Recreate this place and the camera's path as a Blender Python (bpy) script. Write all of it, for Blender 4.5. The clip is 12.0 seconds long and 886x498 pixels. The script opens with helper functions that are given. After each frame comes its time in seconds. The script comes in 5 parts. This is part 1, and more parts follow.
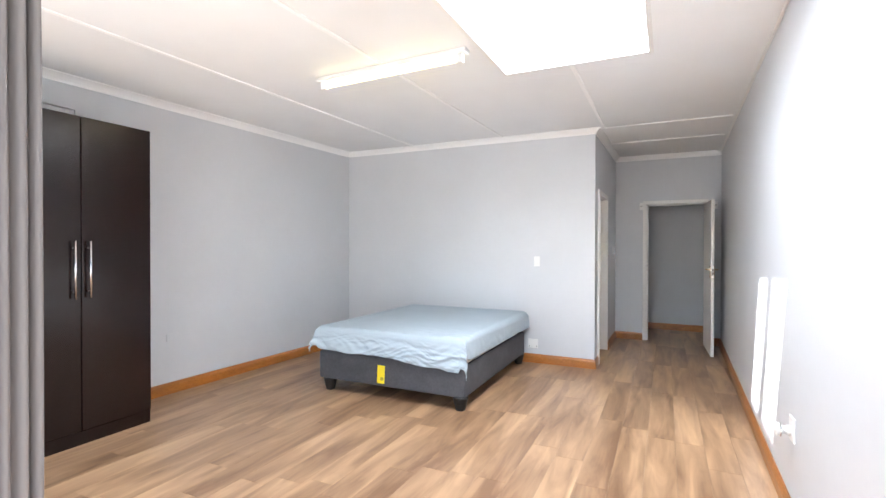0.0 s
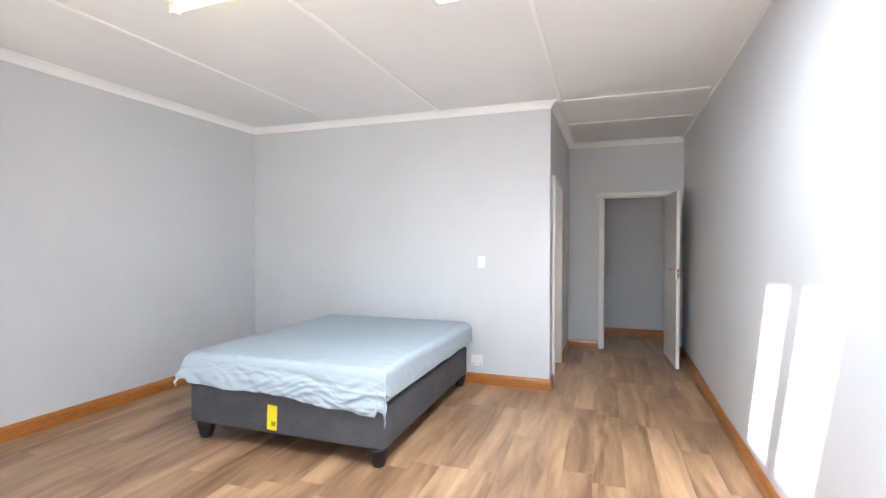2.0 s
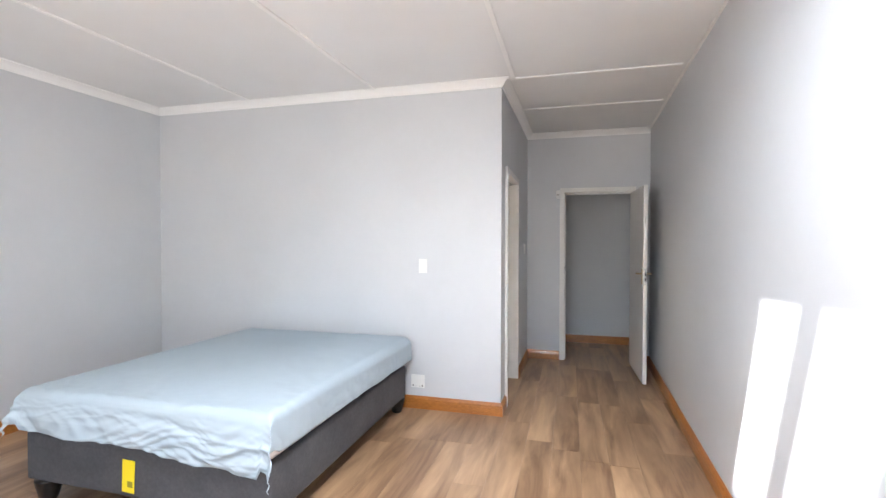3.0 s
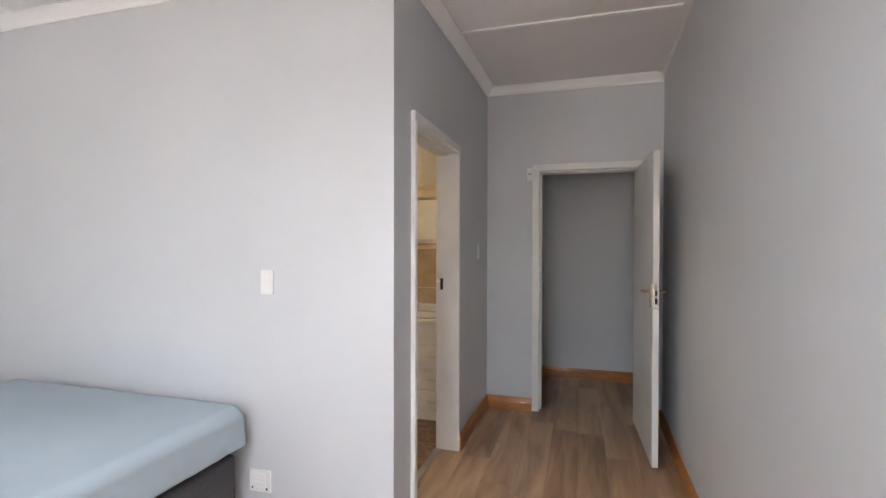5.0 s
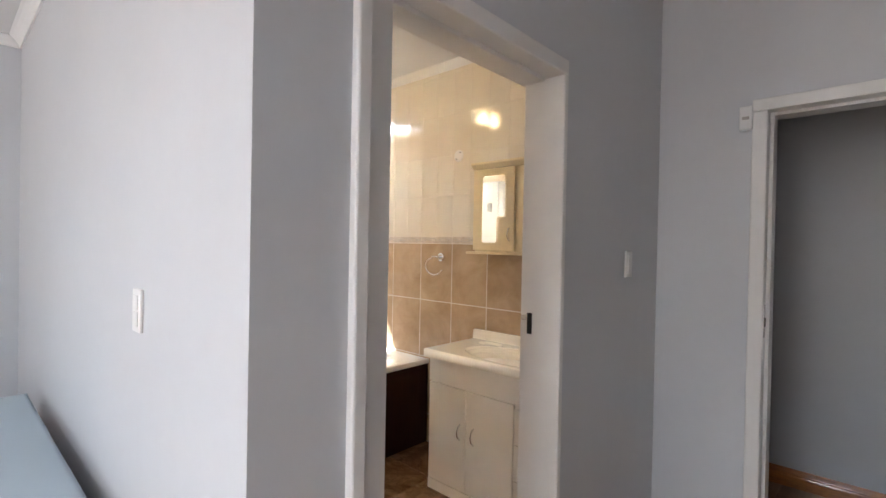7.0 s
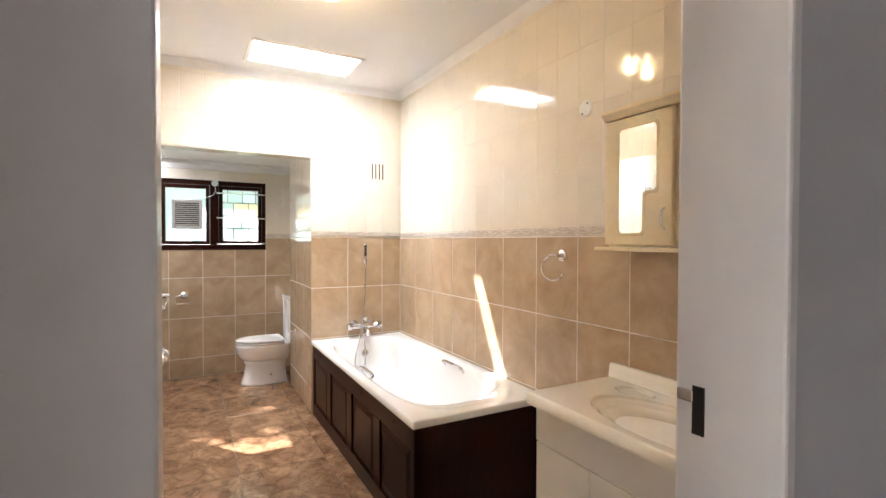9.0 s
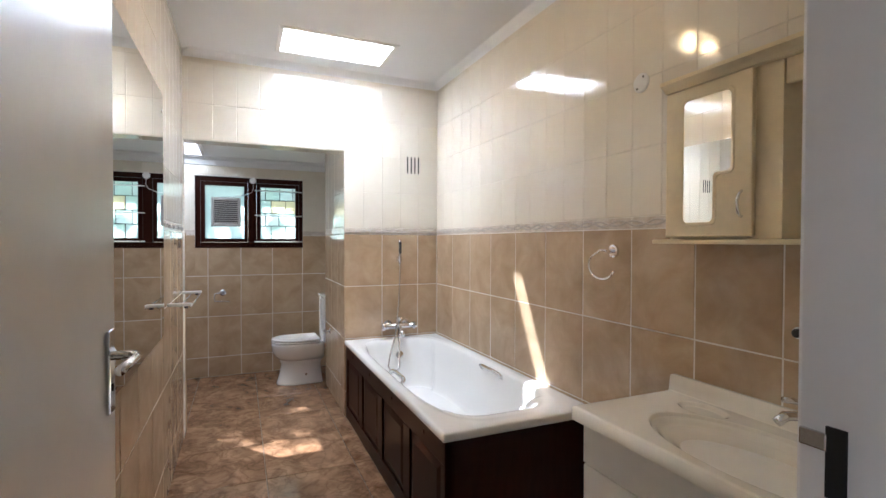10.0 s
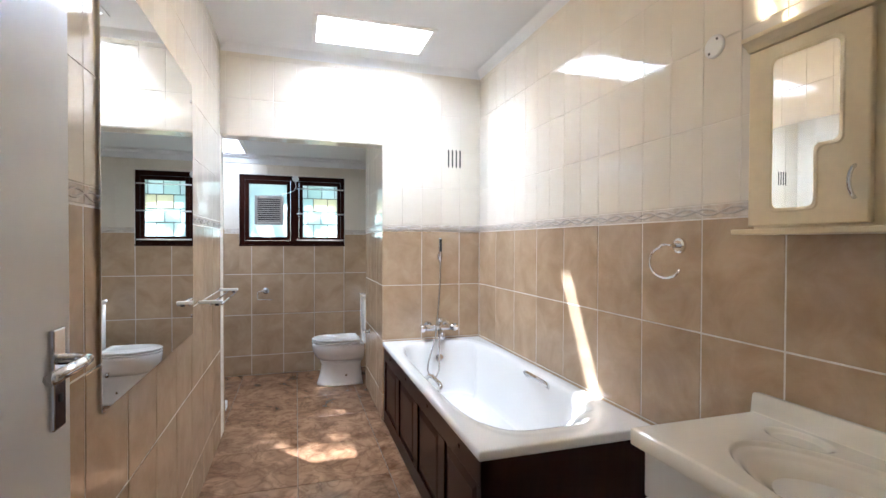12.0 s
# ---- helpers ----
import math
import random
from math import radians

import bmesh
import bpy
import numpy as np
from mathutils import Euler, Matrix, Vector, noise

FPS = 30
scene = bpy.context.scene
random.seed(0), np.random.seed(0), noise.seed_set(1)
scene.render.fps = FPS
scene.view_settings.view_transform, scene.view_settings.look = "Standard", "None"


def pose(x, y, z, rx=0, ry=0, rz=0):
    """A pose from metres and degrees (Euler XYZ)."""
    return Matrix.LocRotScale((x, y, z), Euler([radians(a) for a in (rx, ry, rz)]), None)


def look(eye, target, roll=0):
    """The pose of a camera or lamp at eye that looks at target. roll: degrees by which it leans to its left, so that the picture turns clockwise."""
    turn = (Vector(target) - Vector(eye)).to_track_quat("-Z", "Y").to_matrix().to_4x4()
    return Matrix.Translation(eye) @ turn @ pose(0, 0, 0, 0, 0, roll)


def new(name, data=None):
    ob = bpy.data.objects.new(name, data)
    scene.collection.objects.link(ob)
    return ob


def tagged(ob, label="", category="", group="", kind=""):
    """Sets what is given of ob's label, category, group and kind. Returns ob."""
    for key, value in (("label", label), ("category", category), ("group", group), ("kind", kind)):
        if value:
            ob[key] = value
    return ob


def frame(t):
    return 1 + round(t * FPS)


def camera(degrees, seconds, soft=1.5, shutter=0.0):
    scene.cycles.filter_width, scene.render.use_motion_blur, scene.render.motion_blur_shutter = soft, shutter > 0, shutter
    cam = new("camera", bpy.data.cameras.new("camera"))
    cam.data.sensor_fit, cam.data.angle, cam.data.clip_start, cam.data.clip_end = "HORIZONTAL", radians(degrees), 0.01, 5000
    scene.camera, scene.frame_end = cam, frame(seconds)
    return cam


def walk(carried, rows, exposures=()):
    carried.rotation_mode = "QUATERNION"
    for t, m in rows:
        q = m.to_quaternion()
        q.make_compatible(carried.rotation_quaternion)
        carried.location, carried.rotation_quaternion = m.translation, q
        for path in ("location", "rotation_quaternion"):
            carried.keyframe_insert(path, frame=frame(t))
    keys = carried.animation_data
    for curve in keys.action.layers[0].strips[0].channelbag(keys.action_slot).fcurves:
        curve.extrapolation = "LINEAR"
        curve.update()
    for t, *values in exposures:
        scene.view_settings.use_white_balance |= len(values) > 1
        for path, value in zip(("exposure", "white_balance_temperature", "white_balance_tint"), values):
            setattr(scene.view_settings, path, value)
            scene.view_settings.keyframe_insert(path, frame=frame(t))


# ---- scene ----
cam = camera(86.6, 12.0)
PATH = [
    (0, (0.033, -0.128, 1.48), (-0.822, 1.68, 1.463), 0.1),
    (0.5, (-0.052, 0.082, 1.484), (-0.87, 1.907, 1.464), 0.1),
    (1, (-0.13, 0.317, 1.469), (-0.899, 2.164, 1.448), 0.1),
    (1.4, (-0.186, 0.554, 1.471), (-0.901, 2.421, 1.452), 0.2),
    (1.5, (-0.188, 0.618, 1.478), (-0.893, 2.489, 1.454), 0.1),
    (2, (-0.222, 0.952, 1.472), (-0.868, 2.844, 1.446), 0.1),
    (2.5, (-0.205, 1.311, 1.49), (-0.796, 3.221, 1.46), 0.1),
    (3, (-0.161, 1.719, 1.489), (-0.682, 3.65, 1.46), 0.1),
    (3.5, (-0.116, 2.165, 1.483), (-0.585, 4.109, 1.453), 0.1),
    (3.7, (-0.097, 2.355, 1.469), (-0.549, 4.303, 1.445), 0.1),
    (5.3, (0.185, 3.93, 1.481), (-0.47, 5.82, 1.457), 0.1),
    (5.5, (0.214, 4.111, 1.491), (-0.527, 5.968, 1.461), 0.1),
    (6, (0.22, 4.555, 1.476), (-0.727, 6.316, 1.454), 0.4),
    (6.5, (0.191, 4.97, 1.469), (-0.975, 6.595, 1.457), 0.5),
    (7, (0.148, 5.314, 1.485), (-1.21, 6.782, 1.466), 1.1),
    (7.2, (0.102, 5.434, 1.479), (-1.318, 6.842, 1.466), 1.2),
    (8.8, (-0.291, 6.061, 1.459), (-2.019, 7.067, 1.432), 0.0),
    (9, (-0.351, 6.126, 1.468), (-2.109, 7.079, 1.433), 0.2),
    (9.5, (-0.452, 6.203, 1.449), (-2.256, 7.065, 1.414), 0.1),
    (10, (-0.526, 6.261, 1.434), (-2.362, 7.051, 1.402), 0.2),
    (10.5, (-0.584, 6.302, 1.424), (-2.446, 7.031, 1.394), 0.2),
    (11, (-0.631, 6.335, 1.414), (-2.513, 7.012, 1.385), 0.2),
    (11.5, (-0.669, 6.365, 1.409), (-2.564, 7.004, 1.382), 0.3),
    (12, (-0.708, 6.39, 1.4), (-2.617, 6.987, 1.374), 0.2),
]
EXPOSURES = [(0.0, 3.43, 6250, 10), (3.5, 3.48, 6350, 11), (5.5, 3.2, 6500, 13), (7.0, 3.33, 6350, 13), (9.0, 3.32, 6500, 15), (9.5, 2.92, 6150, 13), (10.0, 2.67, 5750, 12), (10.5, 2.57, 5500, 12), (11.0, 2.79, 5450, 12), (11.5, 2.96, 5450, 12), (12.0, 2.96, 5500, 12)]
walk(cam, [(t, look(eye, target, roll)) for t, eye, target, roll in PATH], EXPOSURES)

# ---- world, sun, large lights ----
SUN_DIR = Vector((1.0, 0.81, -2.15)).normalized()
world = bpy.data.worlds.new("sky")
scene.world = world
world.use_nodes = True
wn = world.node_tree
sky = wn.nodes.new("ShaderNodeTexSky")
sky.sky_type = "NISHITA"
sky.sun_disc = False
sky.sun_elevation = math.asin(-SUN_DIR.z)
sky.sun_rotation = math.atan2(-SUN_DIR.x, -SUN_DIR.y)
wn.links.new(sky.outputs[0], wn.nodes["Background"].inputs[0])
wn.nodes["Background"].inputs[1].default_value = 0.05
sun = new("sun", bpy.data.lights.new("sun", "SUN"))
sun.data.energy, sun.data.angle, sun.data.color = 5.0, radians(0.9), (1.0, 0.98, 0.95)
sun.matrix_world = look((0, 0, 8), Vector((0, 0, 8)) + SUN_DIR)


def area_light(name, m, w, h, watts, colour=(1, 1, 1)):
    lamp = new(name, bpy.data.lights.new(name, "AREA"))
    lamp.data.shape, lamp.data.size, lamp.data.size_y = "RECTANGLE", w, h
    lamp.data.energy, lamp.data.color = watts, colour
    lamp.matrix_world = m
    return lamp


SKY_W = (18.5, 11.2, 3.2)
# fill lamp added to lift the left wall; daylight at the doorway behind the walker
area_light("front_left_fill", pose(-2.55, 0.02, 1.0, 90, 0, 0), 1.5, 1.6, 3.0, (0.95, 0.975, 1.0))
area_light("doorway_daylight", pose(-0.30, -0.45, 1.15, 90, 0, 15), 1.3, 2.0, 0.3, (0.97, 0.985, 1.0))
# ---- materials ----
def material(name, colour, rough=0.5, metal=0.0, grain=0.0, grain_scale=40.0, stain=0.0, stain_scale=1.5, bump=0.0, bump_scale=120.0, spec=0.5, coat=0.0, stretch=(1, 1, 1), emit=0.0, emit_colour=None):
    """A painted, moulded or woven surface: colour with grain and stains, roughness wear and fine relief."""
    m = bpy.data.materials.new(name)
    m.use_nodes = True
    n, l = m.node_tree.nodes, m.node_tree.links
    b = n["Principled BSDF"]
    b.inputs["Base Color"].default_value = (*colour, 1)
    b.inputs["Roughness"].default_value = rough
    b.inputs["Metallic"].default_value = metal
    b.inputs["Specular IOR Level"].default_value = spec
    b.inputs["Coat Weight"].default_value = coat
    b.inputs["Coat Roughness"].default_value = 0.08
    if emit:
        b.inputs["Emission Color"].default_value = (*(emit_colour or colour), 1)
        b.inputs["Emission Strength"].default_value = emit
    if grain or stain or bump:
        co = n.new("ShaderNodeTexCoord")
        mp = n.new("ShaderNodeMapping")
        mp.inputs["Scale"].default_value = stretch
        l.new(co.outputs["Object"], mp.inputs[0])
    last = None
    for amount, scale, detail in ((grain, grain_scale, 4), (stain, stain_scale, 5)):
        if not amount:
            continue
        tx = n.new("ShaderNodeTexNoise")
        tx.inputs["Scale"].default_value, tx.inputs["Detail"].default_value = scale, detail
        l.new(mp.outputs[0], tx.inputs["Vector"])
        rg = n.new("ShaderNodeMapRange")
        rg.inputs[1].default_value, rg.inputs[2].default_value = 0.3, 0.7
        rg.inputs[3].default_value, rg.inputs[4].default_value = 1 - amount, 1 + amount * 0.5
        l.new(tx.outputs["Fac"], rg.inputs[0])
        mx = n.new("ShaderNodeVectorMath")
        mx.operation = "MULTIPLY"
        if last:
            l.new(last, mx.inputs[0])
        else:
            mx.inputs[0].default_value = colour
        l.new(rg.outputs[0], mx.inputs[1])
        last = mx.outputs[0]
    if last:
        l.new(last, b.inputs["Base Color"])
    if bump:
        tx = n.new("ShaderNodeTexNoise")
        tx.inputs["Scale"].default_value, tx.inputs["Detail"].default_value = bump_scale, 3
        l.new(mp.outputs[0], tx.inputs["Vector"])
        bp = n.new("ShaderNodeBump")
        bp.inputs["Strength"].default_value, bp.inputs["Distance"].default_value = bump, 0.004
        l.new(tx.outputs["Fac"], bp.inputs["Height"])
        l.new(bp.outputs[0], b.inputs["Normal"])
    return m


WHITE_COVE = material("white_cove_paint", (0.90, 0.90, 0.895), 0.45, stain=0.02)
GREY_PAINT = material("grey_wall_paint", (0.60, 0.615, 0.64), 0.42, grain=0.01, grain_scale=18, stain=0.03, bump=0.03, bump_scale=160)
WHITE_CEILING = material("white_ceiling_board", (0.82, 0.825, 0.83), 0.7, stain=0.03, bump=0.03)
WHITE_GLOSS = material("white_gloss_paint", (0.80, 0.79, 0.77), 0.3, grain=0.03, grain_scale=9, stain=0.05, stain_scale=3, bump=0.05, bump_scale=60)
ORANGE_WOOD = material("varnished_pine", (0.43, 0.155, 0.03), 0.3, grain=0.3, grain_scale=30, stain=0.2, stain_scale=4, coat=0.3, stretch=(1, 1, 6))
DARK_BOARD = material("dark_wenge_board", (0.011, 0.0048, 0.004), 0.22, spec=0.32, grain=0.16, grain_scale=50, stain=0.2, stain_scale=3, stretch=(1, 1, 0.06))
WHITE_ENAMEL = material("white_enamel", (0.83, 0.83, 0.82), 0.07, coat=0.4)
CREAM_ENAMEL = material("cream_gloss_basin", (0.83, 0.785, 0.68), 0.12, coat=0.3)
MAHOGANY = material("dark_mahogany", (0.030, 0.0075, 0.0045), 0.32, grain=0.15, grain_scale=40, stain=0.08, stain_scale=4, spec=0.09, stretch=(1, 1, 0.15))
GREY_FABRIC = material("grey_suede_fabric", (0.083, 0.083, 0.092), 0.85, grain=0.15, grain_scale=60, stain=0.2, stain_scale=5, bump=0.15, bump_scale=400)
BLUE_SHEET = material("pale_blue_cotton", (0.39, 0.465, 0.52), 0.8, grain=0.02, grain_scale=300, stain=0.05, bump=0.05, bump_scale=500)
BLACK_PLASTIC = material("black_plastic", (0.012, 0.012, 0.012), 0.35)
WHITE_PLASTIC = material("white_plastic", (0.80, 0.80, 0.79), 0.3)
CHROME = material("chrome", (0.75, 0.75, 0.76), 0.08, metal=1.0)
MIRROR = material("mirror_glass", (0.92, 0.93, 0.92), 0.0, metal=1.0)


def wood_pieces(name, low, high, rough, along, coat=0.0, spread=0.5):
    """Boards or planks: each piece has its own tone, with grain along one axis, broad cathedral bands and knots."""
    m = material(name, low, rough, coat=coat)
    n, l = m.node_tree.nodes, m.node_tree.links
    b = n["Principled BSDF"]
    co = n.new("ShaderNodeTexCoord")
    info = n.new("ShaderNodeObjectInfo")
    shift = n.new("ShaderNodeVectorMath")
    shift.operation = "MULTIPLY_ADD"
    shift.inputs[1].default_value = (37.0, 53.0, 29.0)
    l.new(info.outputs["Random"], shift.inputs[0])
    l.new(co.outputs["Object"], shift.inputs[2])
    def noise_of(scale, detail, rough_, distort=0.0):
        mp = n.new("ShaderNodeMapping")
        mp.inputs["Scale"].default_value = scale
        l.new(shift.outputs[0], mp.inputs[0])
        t = n.new("ShaderNodeTexNoise")
        t.inputs["Scale"].default_value, t.inputs["Detail"].default_value, t.inputs["Roughness"].default_value, t.inputs["Distortion"].default_value = 1.0, detail, rough_, distort
        l.new(mp.outputs[0], t.inputs["Vector"])
        return t.outputs["Fac"]
    short, long_ = 60.0, 3.0
    fine = noise_of([long_ if a == along else short for a in "xyz"], 5, 0.65, 0.4)
    broad = noise_of([1.1 if a == along else 8.5 for a in "xyz"], 4, 0.55, 0.6)
    mixv = n.new("ShaderNodeMath")
    mixv.operation = "MULTIPLY_ADD"
    mixv.inputs[1].default_value = 0.16
    l.new(fine, mixv.inputs[0])
    tone = n.new("ShaderNodeMath")
    tone.operation = "MULTIPLY_ADD"
    tone.inputs[1].default_value = 1.25
    l.new(broad, tone.inputs[0])
    each = n.new("ShaderNodeMapRange")
    each.inputs[3].default_value, each.inputs[4].default_value = -0.40 - 0.22 * spread, -0.40 + 0.22 * spread
    l.new(info.outputs["Random"], each.inputs[0])
    l.new(each.outputs[0], tone.inputs[2])
    l.new(tone.outputs[0], mixv.inputs[2])
    ramp = n.new("ShaderNodeValToRGB")
    ramp.color_ramp.elements[0].position, ramp.color_ramp.elements[0].color = 0.05, (*low, 1)
    ramp.color_ramp.elements[1].position, ramp.color_ramp.elements[1].color = 0.75, (*high, 1)
    l.new(mixv.outputs[0], ramp.inputs[0])
    l.new(ramp.outputs[0], b.inputs["Base Color"])
    bp = n.new("ShaderNodeBump")
    bp.inputs["Strength"].default_value, bp.inputs["Distance"].default_value = 0.12, 0.002
    l.new(fine, bp.inputs["Height"])
    l.new(bp.outputs[0], b.inputs["Normal"])
    rr = n.new("ShaderNodeMapRange")
    rr.inputs[3].default_value, rr.inputs[4].default_value = rough - 0.06, rough + 0.1
    l.new(broad, rr.inputs[0])
    l.new(rr.outputs[0], b.inputs["Roughness"])
    return m


def tile_pieces(name, low, high, rough, cloud=6.0, vein=0.0, wave=0.35, vary=0.06):
    """Glazed tiles: a clouded glaze that differs from tile to tile, slightly wavy, with veins if asked."""
    m = material(name, low, rough)
    n, l = m.node_tree.nodes, m.node_tree.links
    b = n["Principled BSDF"]
    co = n.new("ShaderNodeTexCoord")
    info = n.new("ShaderNodeObjectInfo")
    shift = n.new("ShaderNodeVectorMath")
    shift.operation = "MULTIPLY_ADD"
    shift.inputs[1].default_value = (31.0, 47.0, 23.0)
    l.new(info.outputs["Random"], shift.inputs[0])
    l.new(co.outputs["Object"], shift.inputs[2])
    t = n.new("ShaderNodeTexNoise")
    t.inputs["Scale"].default_value, t.inputs["Detail"].default_value, t.inputs["Roughness"].default_value, t.inputs["Distortion"].default_value = cloud, 7, 0.62, 0.5 + 2 * vein
    l.new(shift.outputs[0], t.inputs["Vector"])
    ramp = n.new("ShaderNodeValToRGB")
    ramp.color_ramp.elements[0].position, ramp.color_ramp.elements[0].color = 0.3, (*low, 1)
    ramp.color_ramp.elements[1].position, ramp.color_ramp.elements[1].color = 0.72, (*high, 1)
    l.new(t.outputs["Fac"], ramp.inputs[0])
    tint = n.new("ShaderNodeMapRange")
    tint.inputs[3].default_value, tint.inputs[4].default_value = 1 - vary, 1 + vary * 0.8
    l.new(info.outputs["Random"], tint.inputs[0])
    mx = n.new("ShaderNodeVectorMath")
    mx.operation = "MULTIPLY"
    l.new(ramp.outputs[0], mx.inputs[0])
    l.new(tint.outputs[0], mx.inputs[1])
    out = mx.outputs[0]
    if vein:
        v = n.new("ShaderNodeTexNoise")
        v.inputs["Scale"].default_value, v.inputs["Detail"].default_value, v.inputs["Distortion"].default_value = cloud * 0.9, 5, 2.2
        l.new(shift.outputs[0], v.inputs["Vector"])
        band = n.new("ShaderNodeValToRGB")
        e = band.color_ramp.elements
        e[0].position, e[0].color = 0.44, (1, 1, 1, 1)
        e[1].position, e[1].color = 0.56, (1, 1, 1, 1)
        mid = e.new(0.5)
        mid.color = (1 - vein, 1 - vein * 1.1, 1 - vein * 1.2, 1)
        l.new(v.outputs["Fac"], band.inputs[0])
        m2 = n.new("ShaderNodeVectorMath")
        m2.operation = "MULTIPLY"
        l.new(out, m2.inputs[0])
        l.new(band.outputs[0], m2.inputs[1])
        out = m2.outputs[0]
    l.new(out, b.inputs["Base Color"])
    w = n.new("ShaderNodeTexNoise")
    w.inputs["Scale"].default_value, w.inputs["Detail"].default_value = 7.0, 1
    l.new(shift.outputs[0], w.inputs["Vector"])
    bp = n.new("ShaderNodeBump")
    bp.inputs["Strength"].default_value, bp.inputs["Distance"].default_value = wave, 0.003
    l.new(w.outputs["Fac"], bp.inputs["Height"])
    l.new(bp.outputs[0], b.inputs["Normal"])
    return m


def glazing(name, colour, clear, scatter_scale=60.0):
    """Obscured glass or acrylic: part of the light goes straight through, the rest is scattered."""
    m = bpy.data.materials.new(name)
    m.use_nodes = True
    n, l = m.node_tree.nodes, m.node_tree.links
    n.remove(n["Principled BSDF"])
    tl, tp, gl = n.new("ShaderNodeBsdfTranslucent"), n.new("ShaderNodeBsdfTransparent"), n.new("ShaderNodeBsdfGlossy")
    tl.inputs[0].default_value = (*colour, 1)
    tp.inputs[0].default_value = (*[min(1, 0.35 + c * 0.65) for c in colour], 1)
    gl.inputs["Roughness"].default_value = 0.12
    a, c = n.new("ShaderNodeMixShader"), n.new("ShaderNodeMixShader")
    a.inputs[0].default_value, c.inputs[0].default_value = clear, 0.06
    l.new(tl.outputs[0], a.inputs[1])
    l.new(tp.outputs[0], a.inputs[2])
    l.new(a.outputs[0], c.inputs[1])
    l.new(gl.outputs[0], c.inputs[2])
    co, t, bp = n.new("ShaderNodeTexCoord"), n.new("ShaderNodeTexNoise"), n.new("ShaderNodeBump")
    t.inputs["Scale"].default_value = scatter_scale
    bp.inputs["Strength"].default_value = 0.2
    l.new(co.outputs["Object"], t.inputs["Vector"])
    l.new(t.outputs["Fac"], bp.inputs["Height"])
    l.new(bp.outputs[0], gl.inputs["Normal"])
    l.new(c.outputs[0], n["Material Output"].inputs[0])
    return m


PLANK = wood_pieces("oak_laminate_plank", (0.185, 0.098, 0.050), (0.60, 0.39, 0.225), 0.3, "y", spread=0.5)
TAN_GLAZE = tile_pieces("tan_glazed_tile", (0.40, 0.28, 0.168), (0.57, 0.43, 0.29), 0.14, 5.0)
CREAM_GLAZE = tile_pieces("cream_glazed_tile", (0.76, 0.70, 0.59), (0.81, 0.755, 0.655), 0.07, 3.0, wave=0.2, vary=0.012)
STONE_TILE = tile_pieces("brown_stone_floor_tile", (0.135, 0.064, 0.030), (0.38, 0.225, 0.13), 0.2, 5.0, 0.3, 0.3)
DADO_GLAZE = tile_pieces("relief_border_tile", (0.55, 0.46, 0.36), (0.78, 0.73, 0.66), 0.15, 25.0)
GROUT = material("pale_grout", (0.80, 0.755, 0.67), 0.8, grain=0.1, stain=0.15, bump=0.1)
DARK_GROUT = material("brown_grout", (0.22, 0.16, 0.11), 0.85, grain=0.15, stain=0.2)
BORDER_RELIEF = material("grey_relief_glaze", (0.62, 0.57, 0.52), 0.18, stain=0.12, stain_scale=9)
OPAL = glazing("opal_acrylic_sheet", (0.95, 0.96, 0.97), 0.92)
CLEAR = glazing("clear_acrylic_sheet", (0.97, 0.98, 0.98), 0.96)
FROSTED = glazing("frosted_glass", (0.56, 0.66, 0.62), 0.05)
YELLOW_PANE = glazing("yellow_obscured_glass", (0.62, 0.62, 0.46), 0.05)
GREEN_PANE = glazing("green_obscured_glass", (0.50, 0.62, 0.56), 0.05)
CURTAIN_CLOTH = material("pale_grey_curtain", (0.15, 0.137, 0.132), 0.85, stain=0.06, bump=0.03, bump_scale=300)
STEEL = material("brushed_steel", (0.62, 0.61, 0.60), 0.25, metal=1.0, grain=0.08, grain_scale=200)
BRASS = material("worn_brass", (0.50, 0.38, 0.22), 0.28, metal=1.0, stain=0.2, stain_scale=40)
YELLOW_TAG = material("yellow_card", (0.90, 0.72, 0.02), 0.5, stain=0.05)
# dark screws; also keyholes and socket holes, their shade put into this colour
HOLE_AND_SCREW_BLACK = material("hole_shade_and_screw_black", (0.03, 0.03, 0.025), 0.6)
IVORY_PAINT = material("ivory_painted_board", (0.81, 0.69, 0.455), 0.35, grain=0.03, stain=0.06, stain_scale=5, bump=0.03)
CREAM_BOARD = material("cream_melamine", (0.83, 0.80, 0.73), 0.28, stain=0.05, stain_scale=4)
LEAD = material("lead_came", (0.09, 0.09, 0.09), 0.5, metal=0.6)
# near black for the underlay; in slots and the fan its colour carries the shade
DARK_GAP = material("gap_shade_and_underlay", (0.01, 0.009, 0.008), 0.9)
FAN_GREY = material("grey_beige_plastic", (0.42, 0.40, 0.37), 0.45, stain=0.1, stain_scale=20)
LAMP_TUBE = material("lit_fluorescent_tube", (1.0, 0.95, 0.85), 0.4, emit=0.8, emit_colour=(1.0, 0.86, 0.42))
LAMP_BULB = material("lit_warm_bulb", (1.0, 0.9, 0.7), 0.4, emit=10.0, emit_colour=(1.0, 0.70, 0.36))
LAMP_SPOT = material("lit_downlight", (1.0, 0.95, 0.9), 0.4, emit=5.0, emit_colour=(1.0, 0.92, 0.8))
PORCH = material("porch_paving", (0.32, 0.30, 0.27), 0.85, grain=0.2, stain=0.25)
LEAF = material("leaf_green", (0.07, 0.12, 0.03), 0.55, grain=0.3, grain_scale=8)
BARK = material("bark_brown", (0.09, 0.065, 0.045), 0.9, grain=0.3, bump=0.5, bump_scale=40)
PLASTER = material("cream_plaster", (0.62, 0.57, 0.48), 0.8, grain=0.06, stain=0.08, bump=0.1)
